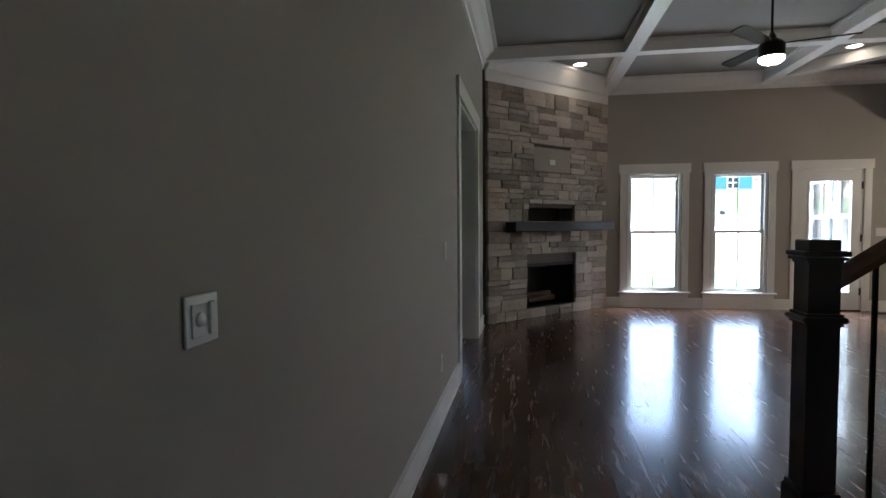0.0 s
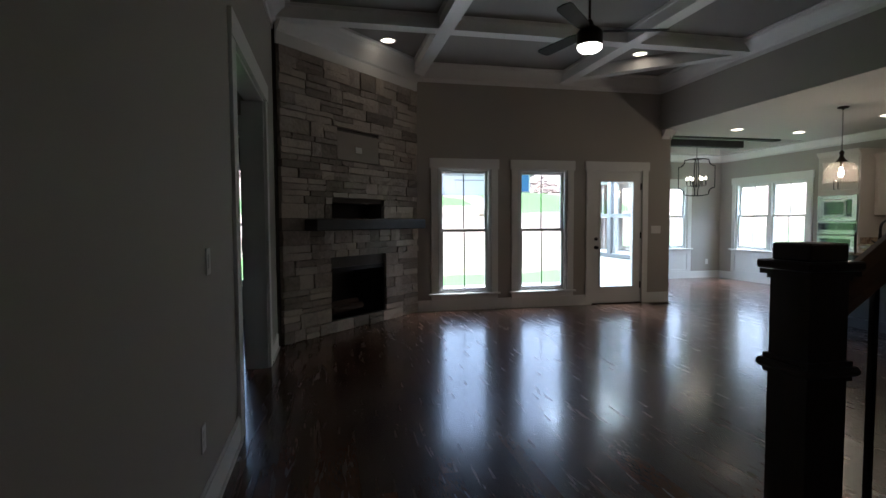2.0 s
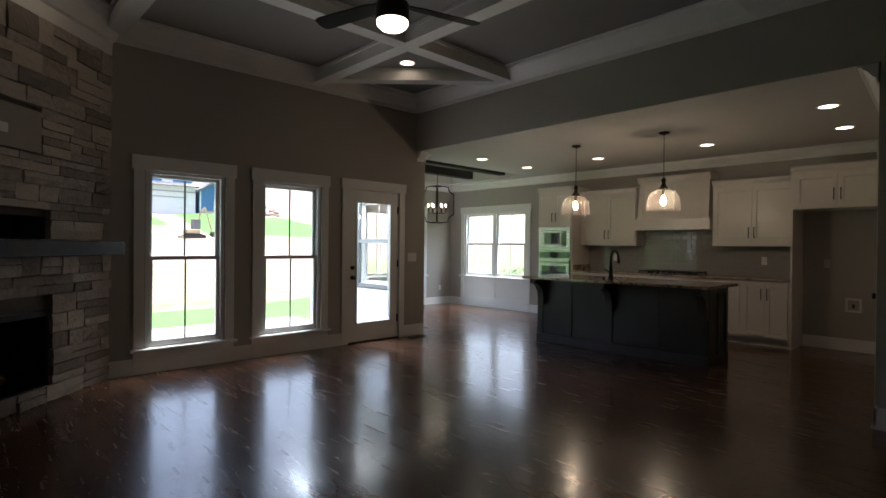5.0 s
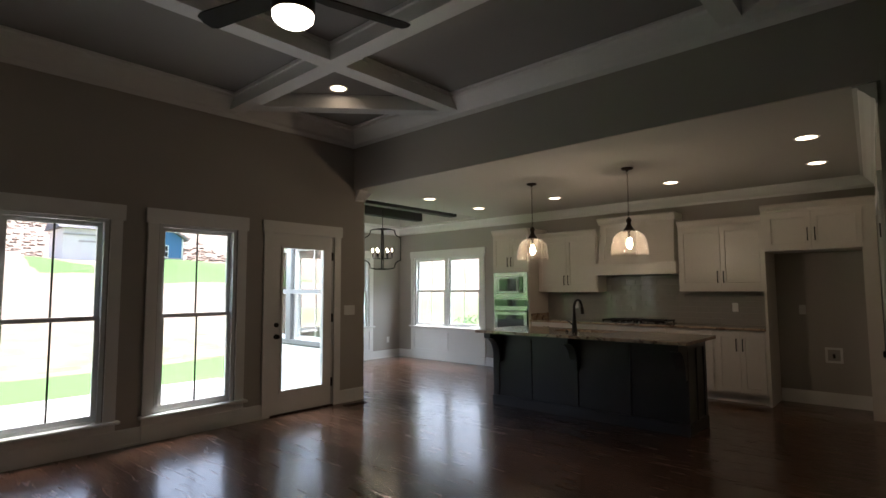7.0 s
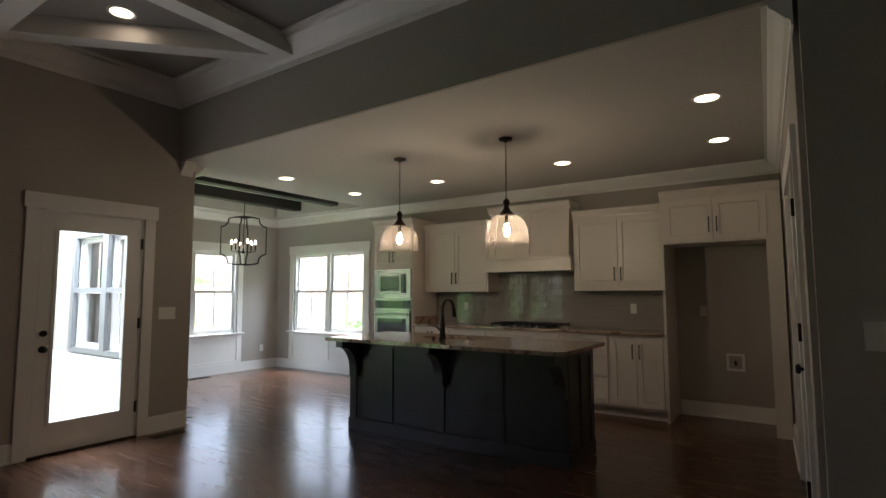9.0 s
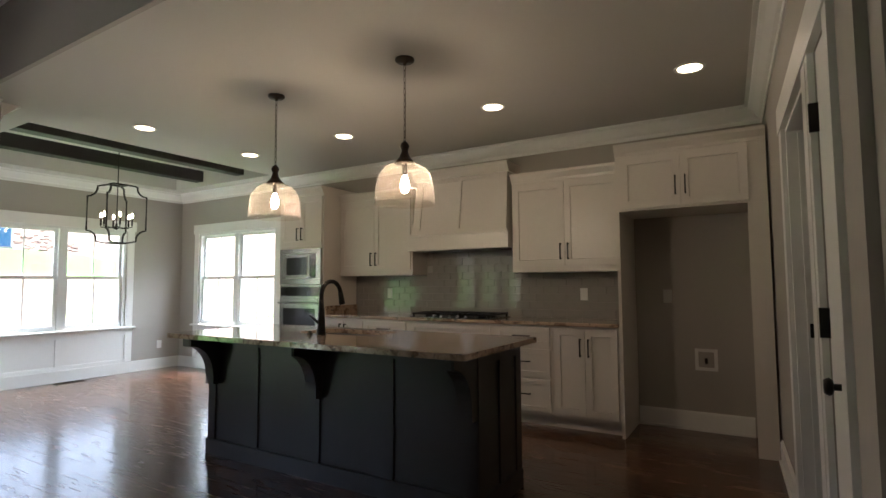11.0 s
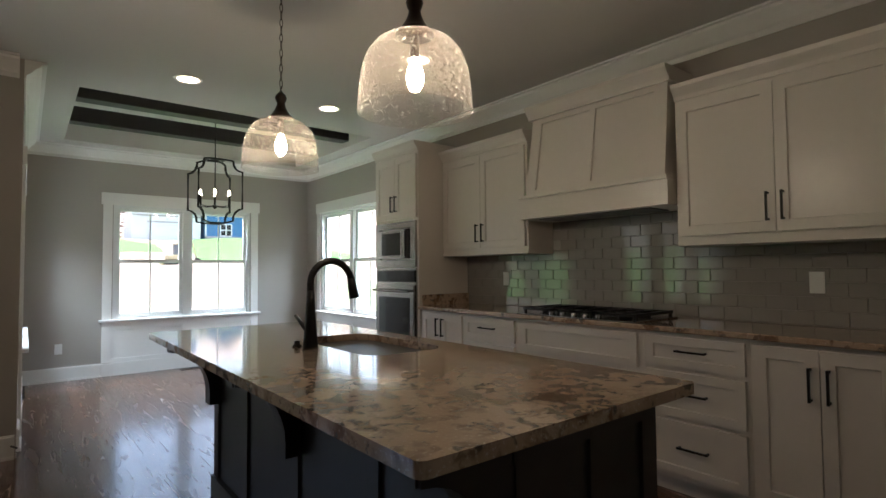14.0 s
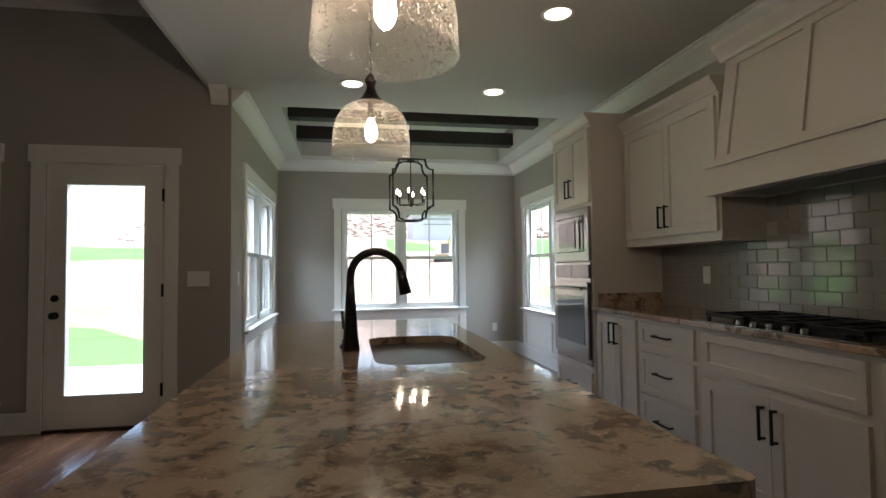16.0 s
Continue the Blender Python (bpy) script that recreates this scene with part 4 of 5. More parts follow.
def plate(name, M, u, v, w, h, label, category, rockers=1):
    t = thing(name, M(u, v, 0), label, category)
    part("cover", one(M, u - w / 2, u + w / 2, v - h / 2, v + h / 2, 0.0005, 0.006, bevel=0.0015), M_PLATE, t)
    for k in range(rockers):
        c = u + (k - (rockers - 1) / 2) * 0.046
        if category == "outlet":
            for dv in (-0.02, 0.02):
                part("socket", one(M, c - 0.013, c + 0.013, v + dv - 0.013, v + dv + 0.013, 0.006, 0.008), M_PLATE, t)
        else:
            part("rocker", one(M, c - 0.015, c + 0.015, v - min(0.032, h * 0.36), v + min(0.032, h * 0.36), 0.006, 0.009), M_PLATE, t)
    return t


dim = thing("dimmer_switch", (XW, 0.867, 1.125), "white wall plate with a square dimmer and a small slider", "switch")
part("cover", one(west(XW), 0.829, 0.921, 1.082, 1.171, 0.0005, 0.007, bevel=0.002), M_PLATE, dim)
part("paddle", one(west(XW), 0.842, 0.880, 1.097, 1.156, 0.007, 0.011, bevel=0.0015), M_PLATE, dim)
smooth(part("dial", tube(B(), (XW + 0.011, 0.861, 1.128), (XW + 0.016, 0.861, 1.128), 0.013, 20, 0.011), M_PLATE, dim))
part("slider", one(west(XW), 0.889, 0.904, 1.097, 1.156, 0.007, 0.014, bevel=0.0015), M_PLATE, dim)
plate("light_switch", west(XW), 3.60, 1.105, 0.075, 0.12, "white single wall switch plate near the opening", "switch", 1)
plate("wall_outlet", west(XW), 3.42, 0.37, 0.07, 0.115, "white wall outlet above the baseboard", "outlet", 1)
plate("light_switch", north(YN), 5.225, 1.135, 0.165, 0.12, "white three-gang switch plate beside the door", "switch", 3)
plate("light_switch", east(XS), 2.895, 1.142, 0.165, 0.12, "white switch plate at the wall end", "switch", 3)
plate("light_switch", west(XD), 8.66, 1.13, 0.07, 0.115, "white single switch plate by the dining window", "switch", 1)
plate("wall_outlet", north(YD), 5.80, 0.36, 0.07, 0.115, "white outlet in the dining corner", "outlet", 1)
plate("wall_outlet", north(YD), 8.45, 0.36, 0.07, 0.115, "white outlet beside the dining window", "outlet", 1)
plate("wall_outlet", east(XE), 4.07, 1.12, 0.07, 0.115, "white outlet in the fridge alcove", "outlet", 1)
for y in (4.80, 7.08):
    plate("wall_outlet", east(XE - 0.012), y, 1.135, 0.07, 0.115, "white outlet on the tiled backsplash", "outlet", 1)
wb = thing("water_box", (XE, 3.78, 0.60), "recessed white fridge water supply box", "utility box")
M = east(XE)
part("frame", holed(M, 3.70, 3.87, 0.50, 0.68, 0.0005, 0.012, [(3.725, 3.845, 0.525, 0.655)]), M_PLATE, wb)
part("valve", tube(B(), M(3.785, 0.56, 0.0), M(3.785, 0.60, 0.02), 0.012, 10), M_BRONZE, wb)
ds = thing("door_stop", (XH, YN - 0.02, 0.08), "small black door stop on the baseboard corner", "door stop")
part("rod", tube(B(), (XH + 0.0, YN - 0.028, 0.09), (XH + 0.03, YN - 0.10, 0.09), 0.006, 8), M_BLACK, ds)



def floor_register(x0, x1, y0, y1):
    t = thing("floor_register", ((x0 + x1) / 2, (y0 + y1) / 2, 0.002), "dark slotted metal register set in the floor by the wall", "vent", "floor registers")
    part("frame", holed(lambda u, v, n: (u, v, n), x0, x1, y0, y1, 0.001, 0.005, [(x0 + 0.012, x1 - 0.012, y0 + 0.012, y1 - 0.012)]), M_BRONZE, t)
    n = 14
    for k in range(n):
        x = x0 + 0.012 + (k + 0.5) * (x1 - x0 - 0.024) / n
        part("slat", box(B(), x - 0.004, x + 0.004, y0 + 0.012, y1 - 0.012, 0.001, 0.004), M_BRONZE, t)


floor_register(5.04, 5.35, 8.14, 8.25)
floor_register(7.03, 7.36, 11.0, 11.11)

# ---- island ----
IX0, IX1, IY0, IY1 = 6.32, 6.89, 4.67, 6.945
isl = thing("kitchen_island", (6.65, 5.8, 0), "charcoal painted island base with panelled sides", "island")
bm = box(B(), IX0 + 0.012, IX1, IY0 + 0.012, IY1 - 0.012, 0.0, 0.872)
part("body", bm, M_ISLAND, isl)
bm = B()
M = west(IX0 + 0.012)
M = lambda u, v, n: (IX0 + 0.012 - n, u, v)
for u in (IY0 + 0.045, 5.266, 5.85, 6.435, IY1 - 0.045):
    slab(bm, M, u - 0.04, u + 0.04, 0.1, 0.872, 0, 0.012)
slab(bm, M, IY0, IY1, 0.0, 0.11, 0.0, 0.026)
slab(bm, M, IY0, IY1, 0.80, 0.872, 0, 0.0115)
part("back_frame", bm, M_ISLAND, isl)
for side, y in ((-1, IY0 + 0.012), (1, IY1 - 0.012)):
    bm = B()
    Ms = lambda u, v, n: (u, y + side * n, v)
    for u in (IX0 + 0.04, (IX0 + IX1) / 2 + 0.02, IX1 - 0.03):
        slab(bm, Ms, u - 0.035, u + 0.035, 0.1, 0.872, 0, 0.012)
    slab(bm, Ms, IX0, IX1, 0.0, 0.11, 0, 0.022)
    slab(bm, Ms, IX0, IX1, 0.80, 0.872, 0, 0.0115)
    part("end_frame", bm, M_ISLAND, isl)


def corbel(y):
    c = part("corbel", B_corbel(y), M_ISLAND, isl, "curved charcoal corbel")
    part("corbel_block", box(B(), IX0 - 0.25, IX0 - 0.22, y - 0.035, y + 0.035, 0.81, 0.86), M_ISLAND, c)


def B_corbel(y):
    pts = [(0, 0.872), (0.245, 0.872), (0.245, 0.81)]
    for k in range(9):
        a = k / 8 * math.pi / 2
        pts.append((0.245 - 0.185 * math.sin(a), 0.81 - 0.23 * (1 - math.cos(a))))
    pts += [(0.06, 0.52), (0.0, 0.52)]
    return prism(B(), lambda u, v, n: (IX0 + 0.001 - u, y + n, v), pts, -0.045, 0.045)


for y in (4.72, 5.83, 6.85):
    corbel(y)
top = thing("island_worktop", (6.46, 5.77, 0.873), "polished beige granite island top with brown veins", "worktop")
CX0, CX1, CY0, CY1 = 6.00, 6.945, 4.575, 6.98
SK = (6.475, 6.835, 5.53, 6.21)
bm = B()


def rounded(x0, x1, y0, y1, r, n=5):
    out = []
    for cx, cy, a0 in ((x1 - r, y1 - r, 0), (x0 + r, y1 - r, 90), (x0 + r, y0 + r, 180), (x1 - r, y0 + r, 270)):
        for k in range(n + 1):
            a = radians(a0 + 90 * k / n)
            out.append((cx + r * math.cos(a), cy + r * math.sin(a)))
    return out


outer, inner = rounded(CX0, CX1, CY0, CY1, 0.02), rounded(*SK, 0.09)
rings = {}
for z in (0.874, 0.905):
    rings[z] = ([bm.verts.new((x, y, z)) for x, y in outer], [bm.verts.new((x, y, z)) for x, y in inner])
k = len(outer)
for z in rings:
    o_, i_ = rings[z]
    for j in range(k):
        bm.faces.new((o_[j], o_[(j + 1) % k], i_[(j + 1) % k], i_[j]))
for s in (0, 1):
    lo, hi = rings[0.874][s], rings[0.905][s]
    for j in range(k):
        bm.faces.new((lo[j], lo[(j + 1) % k], hi[(j + 1) % k], hi[j]))
part("slab", bm, M_GRANITE, top)
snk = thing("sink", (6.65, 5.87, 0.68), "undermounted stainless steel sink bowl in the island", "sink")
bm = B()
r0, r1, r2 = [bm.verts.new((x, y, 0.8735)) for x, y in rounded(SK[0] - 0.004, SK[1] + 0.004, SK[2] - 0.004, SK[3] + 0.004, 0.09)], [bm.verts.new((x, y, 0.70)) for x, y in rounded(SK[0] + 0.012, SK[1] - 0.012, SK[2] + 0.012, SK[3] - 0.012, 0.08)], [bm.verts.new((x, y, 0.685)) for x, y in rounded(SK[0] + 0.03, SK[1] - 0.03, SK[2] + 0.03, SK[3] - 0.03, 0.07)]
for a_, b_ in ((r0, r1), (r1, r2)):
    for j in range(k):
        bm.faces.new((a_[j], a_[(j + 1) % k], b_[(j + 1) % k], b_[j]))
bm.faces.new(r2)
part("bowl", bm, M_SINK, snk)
part("drain", lathe(B(), 6.66, 5.87, [(0.045, 0.687), (0.04, 0.69), (0.0, 0.688)], 20, caps=False), M_STEEL, snk)

FX, FY = 6.402, 5.88
fa = thing("faucet", (FX, FY, 0.905), "matte black gooseneck pull-down kitchen faucet", "faucet")
smooth(part("body", lathe(B(), FX, FY, [(0.033, 0.905), (0.032, 0.915), (0.027, 0.95), (0.0225, 1.02), (0.0175, 1.09), (0.0147, 1.14)], 24), M_BLACK, fa))
pts = [(FX, FY, 1.09), (FX, FY, 1.15)]
for j in range(13):
    a = math.pi * (1 - j / 12 * 0.93)
    pts.append((FX + 0.093 + 0.093 * math.cos(a), FY, 1.168 + 0.093 * math.sin(a)))
smooth(part("neck", sweep(B(), pts, 0.0145, 14, flat=(0, 1, 0)), M_BLACK, fa))
e = Vector(pts[-1])
smooth(part("spray_head", tube(B(), e, e + Vector((0.018, 0, -0.085)), 0.016, 16, 0.022), M_BLACK, fa))
smooth(part("lever", tube(B(), (FX - 0.02, FY, 0.985), (FX - 0.03, FY + 0.075, 1.035), 0.010, 10, 0.007), M_BLACK, fa))
sd = thing("air_switch", (FX - 0.02, FY + 0.085, 0.905), "small black button beside the faucet", "button")
smooth(part("button", lathe(B(), FX - 0.02, FY + 0.085, [(0.02, 0.905), (0.02, 0.912), (0.012, 0.915), (0.012, 0.93), (0.0, 0.93)], 16, caps=False), M_BLACK, sd))


# ---- lamps ----
def can(x, y, z):
    t = thing("downlight", (x, y, z), "round recessed warm downlight in the ceiling", "downlight", "downlights")
    part("trim_ring", lathe(B(), x, y, [(0.075, z - 0.001), (0.10, z - 0.001), (0.098, z - 0.006), (0.078, z - 0.006), (0.075, z - 0.001)], 32, caps=False), M_PLATE, t)
    part("lens", lathe(B(), x, y, [(0.078, z - 0.003), (0.0, z - 0.0035)], 32, caps=False), M_CAN, t)


for x, y in ((6.43, 3.66), (7.61, 3.72), (7.61, 5.18), (7.60, 6.77), (6.43, 8.115), (7.60, 8.135)):
    can(x, y, ZK)
for x, y in ((4.22, 7.305), (0.96, 7.45)):
    can(x, y, ZC)


def chain(bm, x, y, z0, z1):
    n = int((z1 - z0) / 0.038)
    step = (z1 - z0) / n
    for k in range(n):
        zc = z0 + (k + 0.5) * step
        half, wid = step * 0.62, 0.0075
        ring = []
        for j in range(10):
            a = j * math.tau / 10
            o_ = wid * math.cos(a)
            ring.append((x + (o_ if k % 2 else 0), y + (0 if k % 2 else o_), zc + half * math.sin(a)))
        sweep(bm, ring, 0.0022, 5, closed=True)
    return bm


def pendant(x, y):
    t = thing("pendant_lamp", (x, y, ZK), "bell pendant of seeded glass on a bronze chain", "pendant lamp", "pendants over the island")
    smooth(part("canopy", lathe(B(), x, y, [(0.062, ZK), (0.062, ZK - 0.012), (0.05, ZK - 0.022), (0.012, ZK - 0.026), (0.01, ZK - 0.04)], 28), M_BRONZE, t))
    part("chain", chain(B(), x, y, 2.125, ZK - 0.035), M_BRONZE, t)
    smooth(part("cap", lathe(B(), x, y, [(0.006, 2.145), (0.014, 2.135), (0.024, 2.125), (0.030, 2.108), (0.024, 2.09), (0.020, 2.08), (0.024, 2.062), (0.034, 2.04), (0.050, 2.018), (0.064, 2.006), (0.066, 1.996)], 28), M_BRONZE, t))
    prof = [(0.055, 1.999), (0.095, 1.988), (0.132, 1.965), (0.160, 1.928), (0.177, 1.88), (0.185, 1.825), (0.188, 1.77), (0.191, 1.738)]
    sh = smooth(part("shade", lathe(B(), x, y, prof, 48, caps=False), M_SEED, t, "clear seeded glass shade"))
    sh.visible_shadow = False
    part("socket", lathe(B(), x, y, [(0.016, 1.995), (0.016, 1.92)], 16), M_BRONZE, t)
    smooth(part("bulb", lathe(B(), x, y, [(0.012, 1.925), (0.015, 1.908), (0.026, 1.88), (0.029, 1.855), (0.025, 1.83), (0.013, 1.812), (0.0, 1.808)], 20, caps=False), M_BULB, t, "glowing filament bulb"))


pendant(6.505, 6.465)
pendant(6.49, 5.262)

# chandelier
CHX, CHY = 7.10, 9.87
ch = thing("chandelier", (CHX, CHY, ZT), "black open lantern chandelier with six candle bulbs", "chandelier")
part("canopy", lathe(B(), CHX, CHY, [(0.06, ZT), (0.06, ZT - 0.02), (0.01, ZT - 0.03)], 24), M_BLACK, ch)
part("rod", tube(B(), (CHX, CHY, ZT - 0.02), (CHX, CHY, 1.93), 0.006, 8), M_BLACK, ch)


def lantern_side(a):
    """Half outline of the lantern at the turn a."""
    pts = [(0.115, 2.44), (0.21, 2.42), (0.215, 2.375), (0.235, 2.335), (0.275, 2.305), (0.315, 2.295), (0.315, 1.895), (0.275, 1.885), (0.235, 1.855), (0.215, 1.815), (0.21, 1.765), (0.115, 1.745)]
    return [(CHX + r * math.cos(a), CHY + r * math.sin(a), z) for r, z in pts]


for k in range(4):
    part("cage_side", sweep(B(), lantern_side(radians(45 + 90 * k)), 0.0125, 4, square=True), M_BLACK, ch)
for z, r in ((2.44, 0.115), (1.745, 0.115)):
    part("cage_cross", sweep(B(), [(CHX + r * math.cos(radians(45 + 90 * k)), CHY + r * math.sin(radians(45 + 90 * k)), z) for k in range(4)], 0.012, 4, closed=True, square=True), M_BLACK, ch)
bm = B()
for k in range(2):
    a = radians(45 + 90 * k)
    tube(bm, (CHX + 0.115 * math.cos(a), CHY + 0.115 * math.sin(a), 2.44), (CHX - 0.115 * math.cos(a), CHY - 0.115 * math.sin(a), 2.44), 0.007, 6)
part("top_bar", bm, M_BLACK, ch)
part("hub", lathe(B(), CHX, CHY, [(0.0, 1.90), (0.02, 1.915), (0.03, 1.93), (0.012, 1.95), (0.01, 1.98)], 16, caps=False), M_BLACK, ch)
for k in range(6):
    a = radians(60 * k + 15)
    px, py = CHX + 0.165 * math.cos(a), CHY + 0.165 * math.sin(a)
    arm = part("arm", sweep(B(), [(CHX, CHY, 1.935), (CHX + 0.09 * math.cos(a), CHY + 0.09 * math.sin(a), 1.925), (px, py, 1.935), (px, py, 1.955)], 0.006, 6), M_BLACK, ch)
    part("candle_sleeve", tube(B(), (px, py, 1.955), (px, py, 2.045), 0.010, 10), M_BLACK, arm)
    smooth(part("bulb", lathe(B(), px, py, [(0.006, 2.045), (0.010, 2.056), (0.012, 2.068), (0.008, 2.085), (0.0, 2.105)], 14, caps=False), M_CANDLE, arm))

# tray beams
for y in (9.39, 10.28):
    b_ = thing("ceiling_beam", ((TX0 + TX1) / 2, y, 2.735), "black stained wooden beam across the tray ceiling", "beam", "tray ceiling beams")
    part("timber", box(B(), TX0 + 0.001, TX1 - 0.001, y - 0.08, y + 0.08, 2.735, 2.89, bevel=0.005), M_BEAM, b_)

# ceiling fan
FNX, FNY = 2.465, 5.33
fan = thing("ceiling_fan", (FNX, FNY, ZC), "bronze ceiling fan with dark blades and a lit lens", "ceiling fan")
part("canopy", lathe(B(), FNX, FNY, [(0.07, ZC), (0.065, ZC - 0.03), (0.02, ZC - 0.06)], 24), M_BRONZE, fan)
part("rod", tube(B(), (FNX, FNY, ZC - 0.03), (FNX, FNY, 2.99), 0.011, 10), M_BRONZE, fan)
smooth(part("motor", lathe(B(), FNX, FNY, [(0.015, 3.02), (0.03, 2.99), (0.04, 2.96), (0.085, 2.93), (0.11, 2.90), (0.11, 2.80), (0.106, 2.79)], 36), M_BRONZE, fan))
smooth(part("lens", lathe(B(), FNX, FNY, [(0.105, 2.79), (0.103, 2.765), (0.08, 2.742), (0.0, 2.734)], 36, caps=False), M_FANL, fan, "glowing white fan lens"))
for k in range(3):
    a = radians(-15 + 120 * k)
    bm = B()
    d_, s_ = Vector((math.cos(a), math.sin(a), 0)), Vector((-math.sin(a), math.cos(a), 0))
    quad = [(0.09, 0.03), (0.20, 0.055), (0.62, 0.065), (0.66, 0.05), (0.67, 0.0), (0.66, -0.05), (0.62, -0.065), (0.20, -0.055), (0.09, -0.03)]
    up_, lo_ = [], []
    for r, w in quad:
        p_ = Vector((FNX, FNY, 2.915)) + d_ * r + s_ * w + Vector((0, 0, w * 0.22))
        up_.append(bm.verts.new(p_))
        lo_.append(bm.verts.new(p_ - Vector((0, 0, 0.008))))
    for j in range(len(quad)):
        q_ = (j + 1) % len(quad)
        bm.faces.new((up_[j], up_[q_], lo_[q_], lo_[j]))
    bm.faces.new(up_)
    bm.faces.new(lo_[::-1])
    part("blade", bm, M_BLADE, fan, "dark fan blade")

# ---- stairs ----
SX, SY0, SY1, RISE, GO = 1.37, 1.02, 2.14, 0.178, 0.262
st = thing("staircase", (3.0, 1.75, 0), "straight wooden stair with an iron balustrade", "staircase")
steps = 14
for k in range(steps):
    x0 = SX + k * GO
    part("tread", box(B(), x0 - 0.025, x0 + GO, SY0, SY1 + 0.03, (k + 1) * RISE - 0.028, (k + 1) * RISE, bevel=0.006), M_WOOD, st)
    part("riser", box(B(), x0, x0 + 0.018, SY0, SY1 - 0.002, k * RISE, (k + 1) * RISE - 0.0285), M_TRIM, st)
bm = B()
out = [(SX + 0.018, 0.0), (SX + 0.018, RISE - 0.029)]
for k in range(steps):
    out += [(SX + 0.018 + k * GO, (k + 1) * RISE - 0.029), (SX + 0.018 + (k + 1) * GO, (k + 1) * RISE - 0.029)]
out += [(SX + 0.018 + steps * GO, 0.0)]
out = [p for i, p in enumerate(out) if i == 0 or p != out[i - 1]]
prism(bm, lambda u, v, n: (u, n, v), out, SY1 - 0.12, SY1 - 0.001)
part("stringer", bm, M_TRIM, st)
NX, NY = 1.258, 2.035
nw = thing("newel_post", (NX, NY, 0), "square dark newel post with moulded collars", "newel post")
sq = lambda bm, h, z0, z1, bv=0.0: box(bm, NX - h, NX + h, NY - h, NY + h, z0, z1, bevel=bv)
part("plinth", sq(sq(B(), 0.070, 0.0, 0.34, 0.004), 0.062, 0.34, 0.36), M_WOOD, nw)
part("shaft", sq(B(), 0.051, 0.36, 0.935), M_WOOD, nw)
part("collar", sq(sq(sq(B(), 0.058, 0.935, 0.946), 0.071, 0.946, 0.966, 0.007), 0.058, 0.966, 0.977), M_WOOD, nw)
part("neck", sq(B(), 0.050, 0.977, 1.148), M_WOOD, nw)
part("cap", sq(sq(sq(sq(B(), 0.055, 1.148, 1.158), 0.065, 1.158, 1.169), 0.071, 1.171, 1.190, 0.004), 0.050, 1.190, 1.228, 0.004), M_WOOD, nw)
hr = thing("handrail", (2.8, NY, 1.9), "brown wooden handrail rising from the newel", "handrail")
SL = RISE / GO
bm = B()
prof = [(-0.03, -0.03), (-0.035, 0.0), (-0.028, 0.03), (0.0, 0.042), (0.028, 0.03), (0.035, 0.0), (0.03, -0.03)]
ra, rb = [], []
for w, h_ in prof:
    ra.append(bm.verts.new((NX + 0.06, NY + w, 1.09 + h_)))
    rb.append(bm.verts.new((XS - 0.01, NY + w, 1.09 + SL * (XS - 0.01 - NX - 0.06) + h_)))
for j in range(len(prof)):
    q_ = (j + 1) % len(prof)
    bm.faces.new((ra[j], ra[q_], rb[q_], rb[j]))
bm.faces.new(ra)
bm.faces.new(rb[::-1])
part("rail", bm, M_RAIL, hr)
for j in range(24):
    x = 1.44 + j * 0.095
    k = int((x - SX + 0.025) / GO)
    z0, z1 = (k + 1) * RISE, 1.06 + SL * (x - NX - 0.06)
    if z0 > 2.6 or k >= steps:
        break
    bl = thing("baluster", (x, NY, z0), "thin black iron baluster" + (" with a double knuckle" if j % 3 == 2 else ""), "baluster", "stair balusters")
    part("bar", box(B(), x - 0.0065, x + 0.0065, NY - 0.0065, NY + 0.0065, z0, z1), M_BLACK, bl)
    part("shoe", box(B(), x - 0.014, x + 0.014, NY - 0.014, NY + 0.014, z0, z0 + 0.022, bevel=0.003), M_BLACK, bl)
    if j % 3 == 2:
        zk = z0 + (z1 - z0) * 0.62
        bm = B()
        for dz in (-0.018, 0.018):
            lathe(bm, x, NY, [(0.008, zk + dz - 0.014), (0.02, zk + dz - 0.006), (0.02, zk + dz + 0.006), (0.008, zk + dz + 0.014)], 12)
        part("knuckle", bm, M_BLACK, bl)

# ---- outdoors ----
GZ = -0.22
bm = B()


def height(x, y):
    h = GZ
    if y > 15:
        h += min(1.0, (y - 15) / 33) * 2.09
    if y > 48:
        h += min(1.0, (y - 48) / 11) * 2.4 + min(1.0, max(0.0, (y - 68) / 42)) * 13
    if x > 12:
        h += min(1.0, (x - 12) / 25) * 0.5
    return h


NG = 90
ext = 120.0
cols = []
for i in range(NG + 1):
    x = -ext + 2 * ext * i / NG
    col = []
    for j in range(NG + 1):
        y = -ext + 2 * ext * j / NG
        near = abs(x) < 14 and -8 < y < 15.5
        wob = 0 if near else noise.noise((x * 0.13, y * 0.13, 0)) * 0.5 + noise.noise((x * 0.5, y * 0.5, 3)) * 0.12
        col.append(bm.verts.new((x, y, height(x, y) + wob)))
    cols.append(col)
for i in range(NG):
    for j in range(NG):
        bm.faces.new((cols[i][j], cols[i + 1][j], cols[i + 1][j + 1], cols[i][j + 1]))
M_GROUND = mat("graded_ground", (0.165, 0.115, 0.08), 0.95, scale=1.2, vary=0.3, bump=0.8, color2=(0.31, 0.25, 0.195))


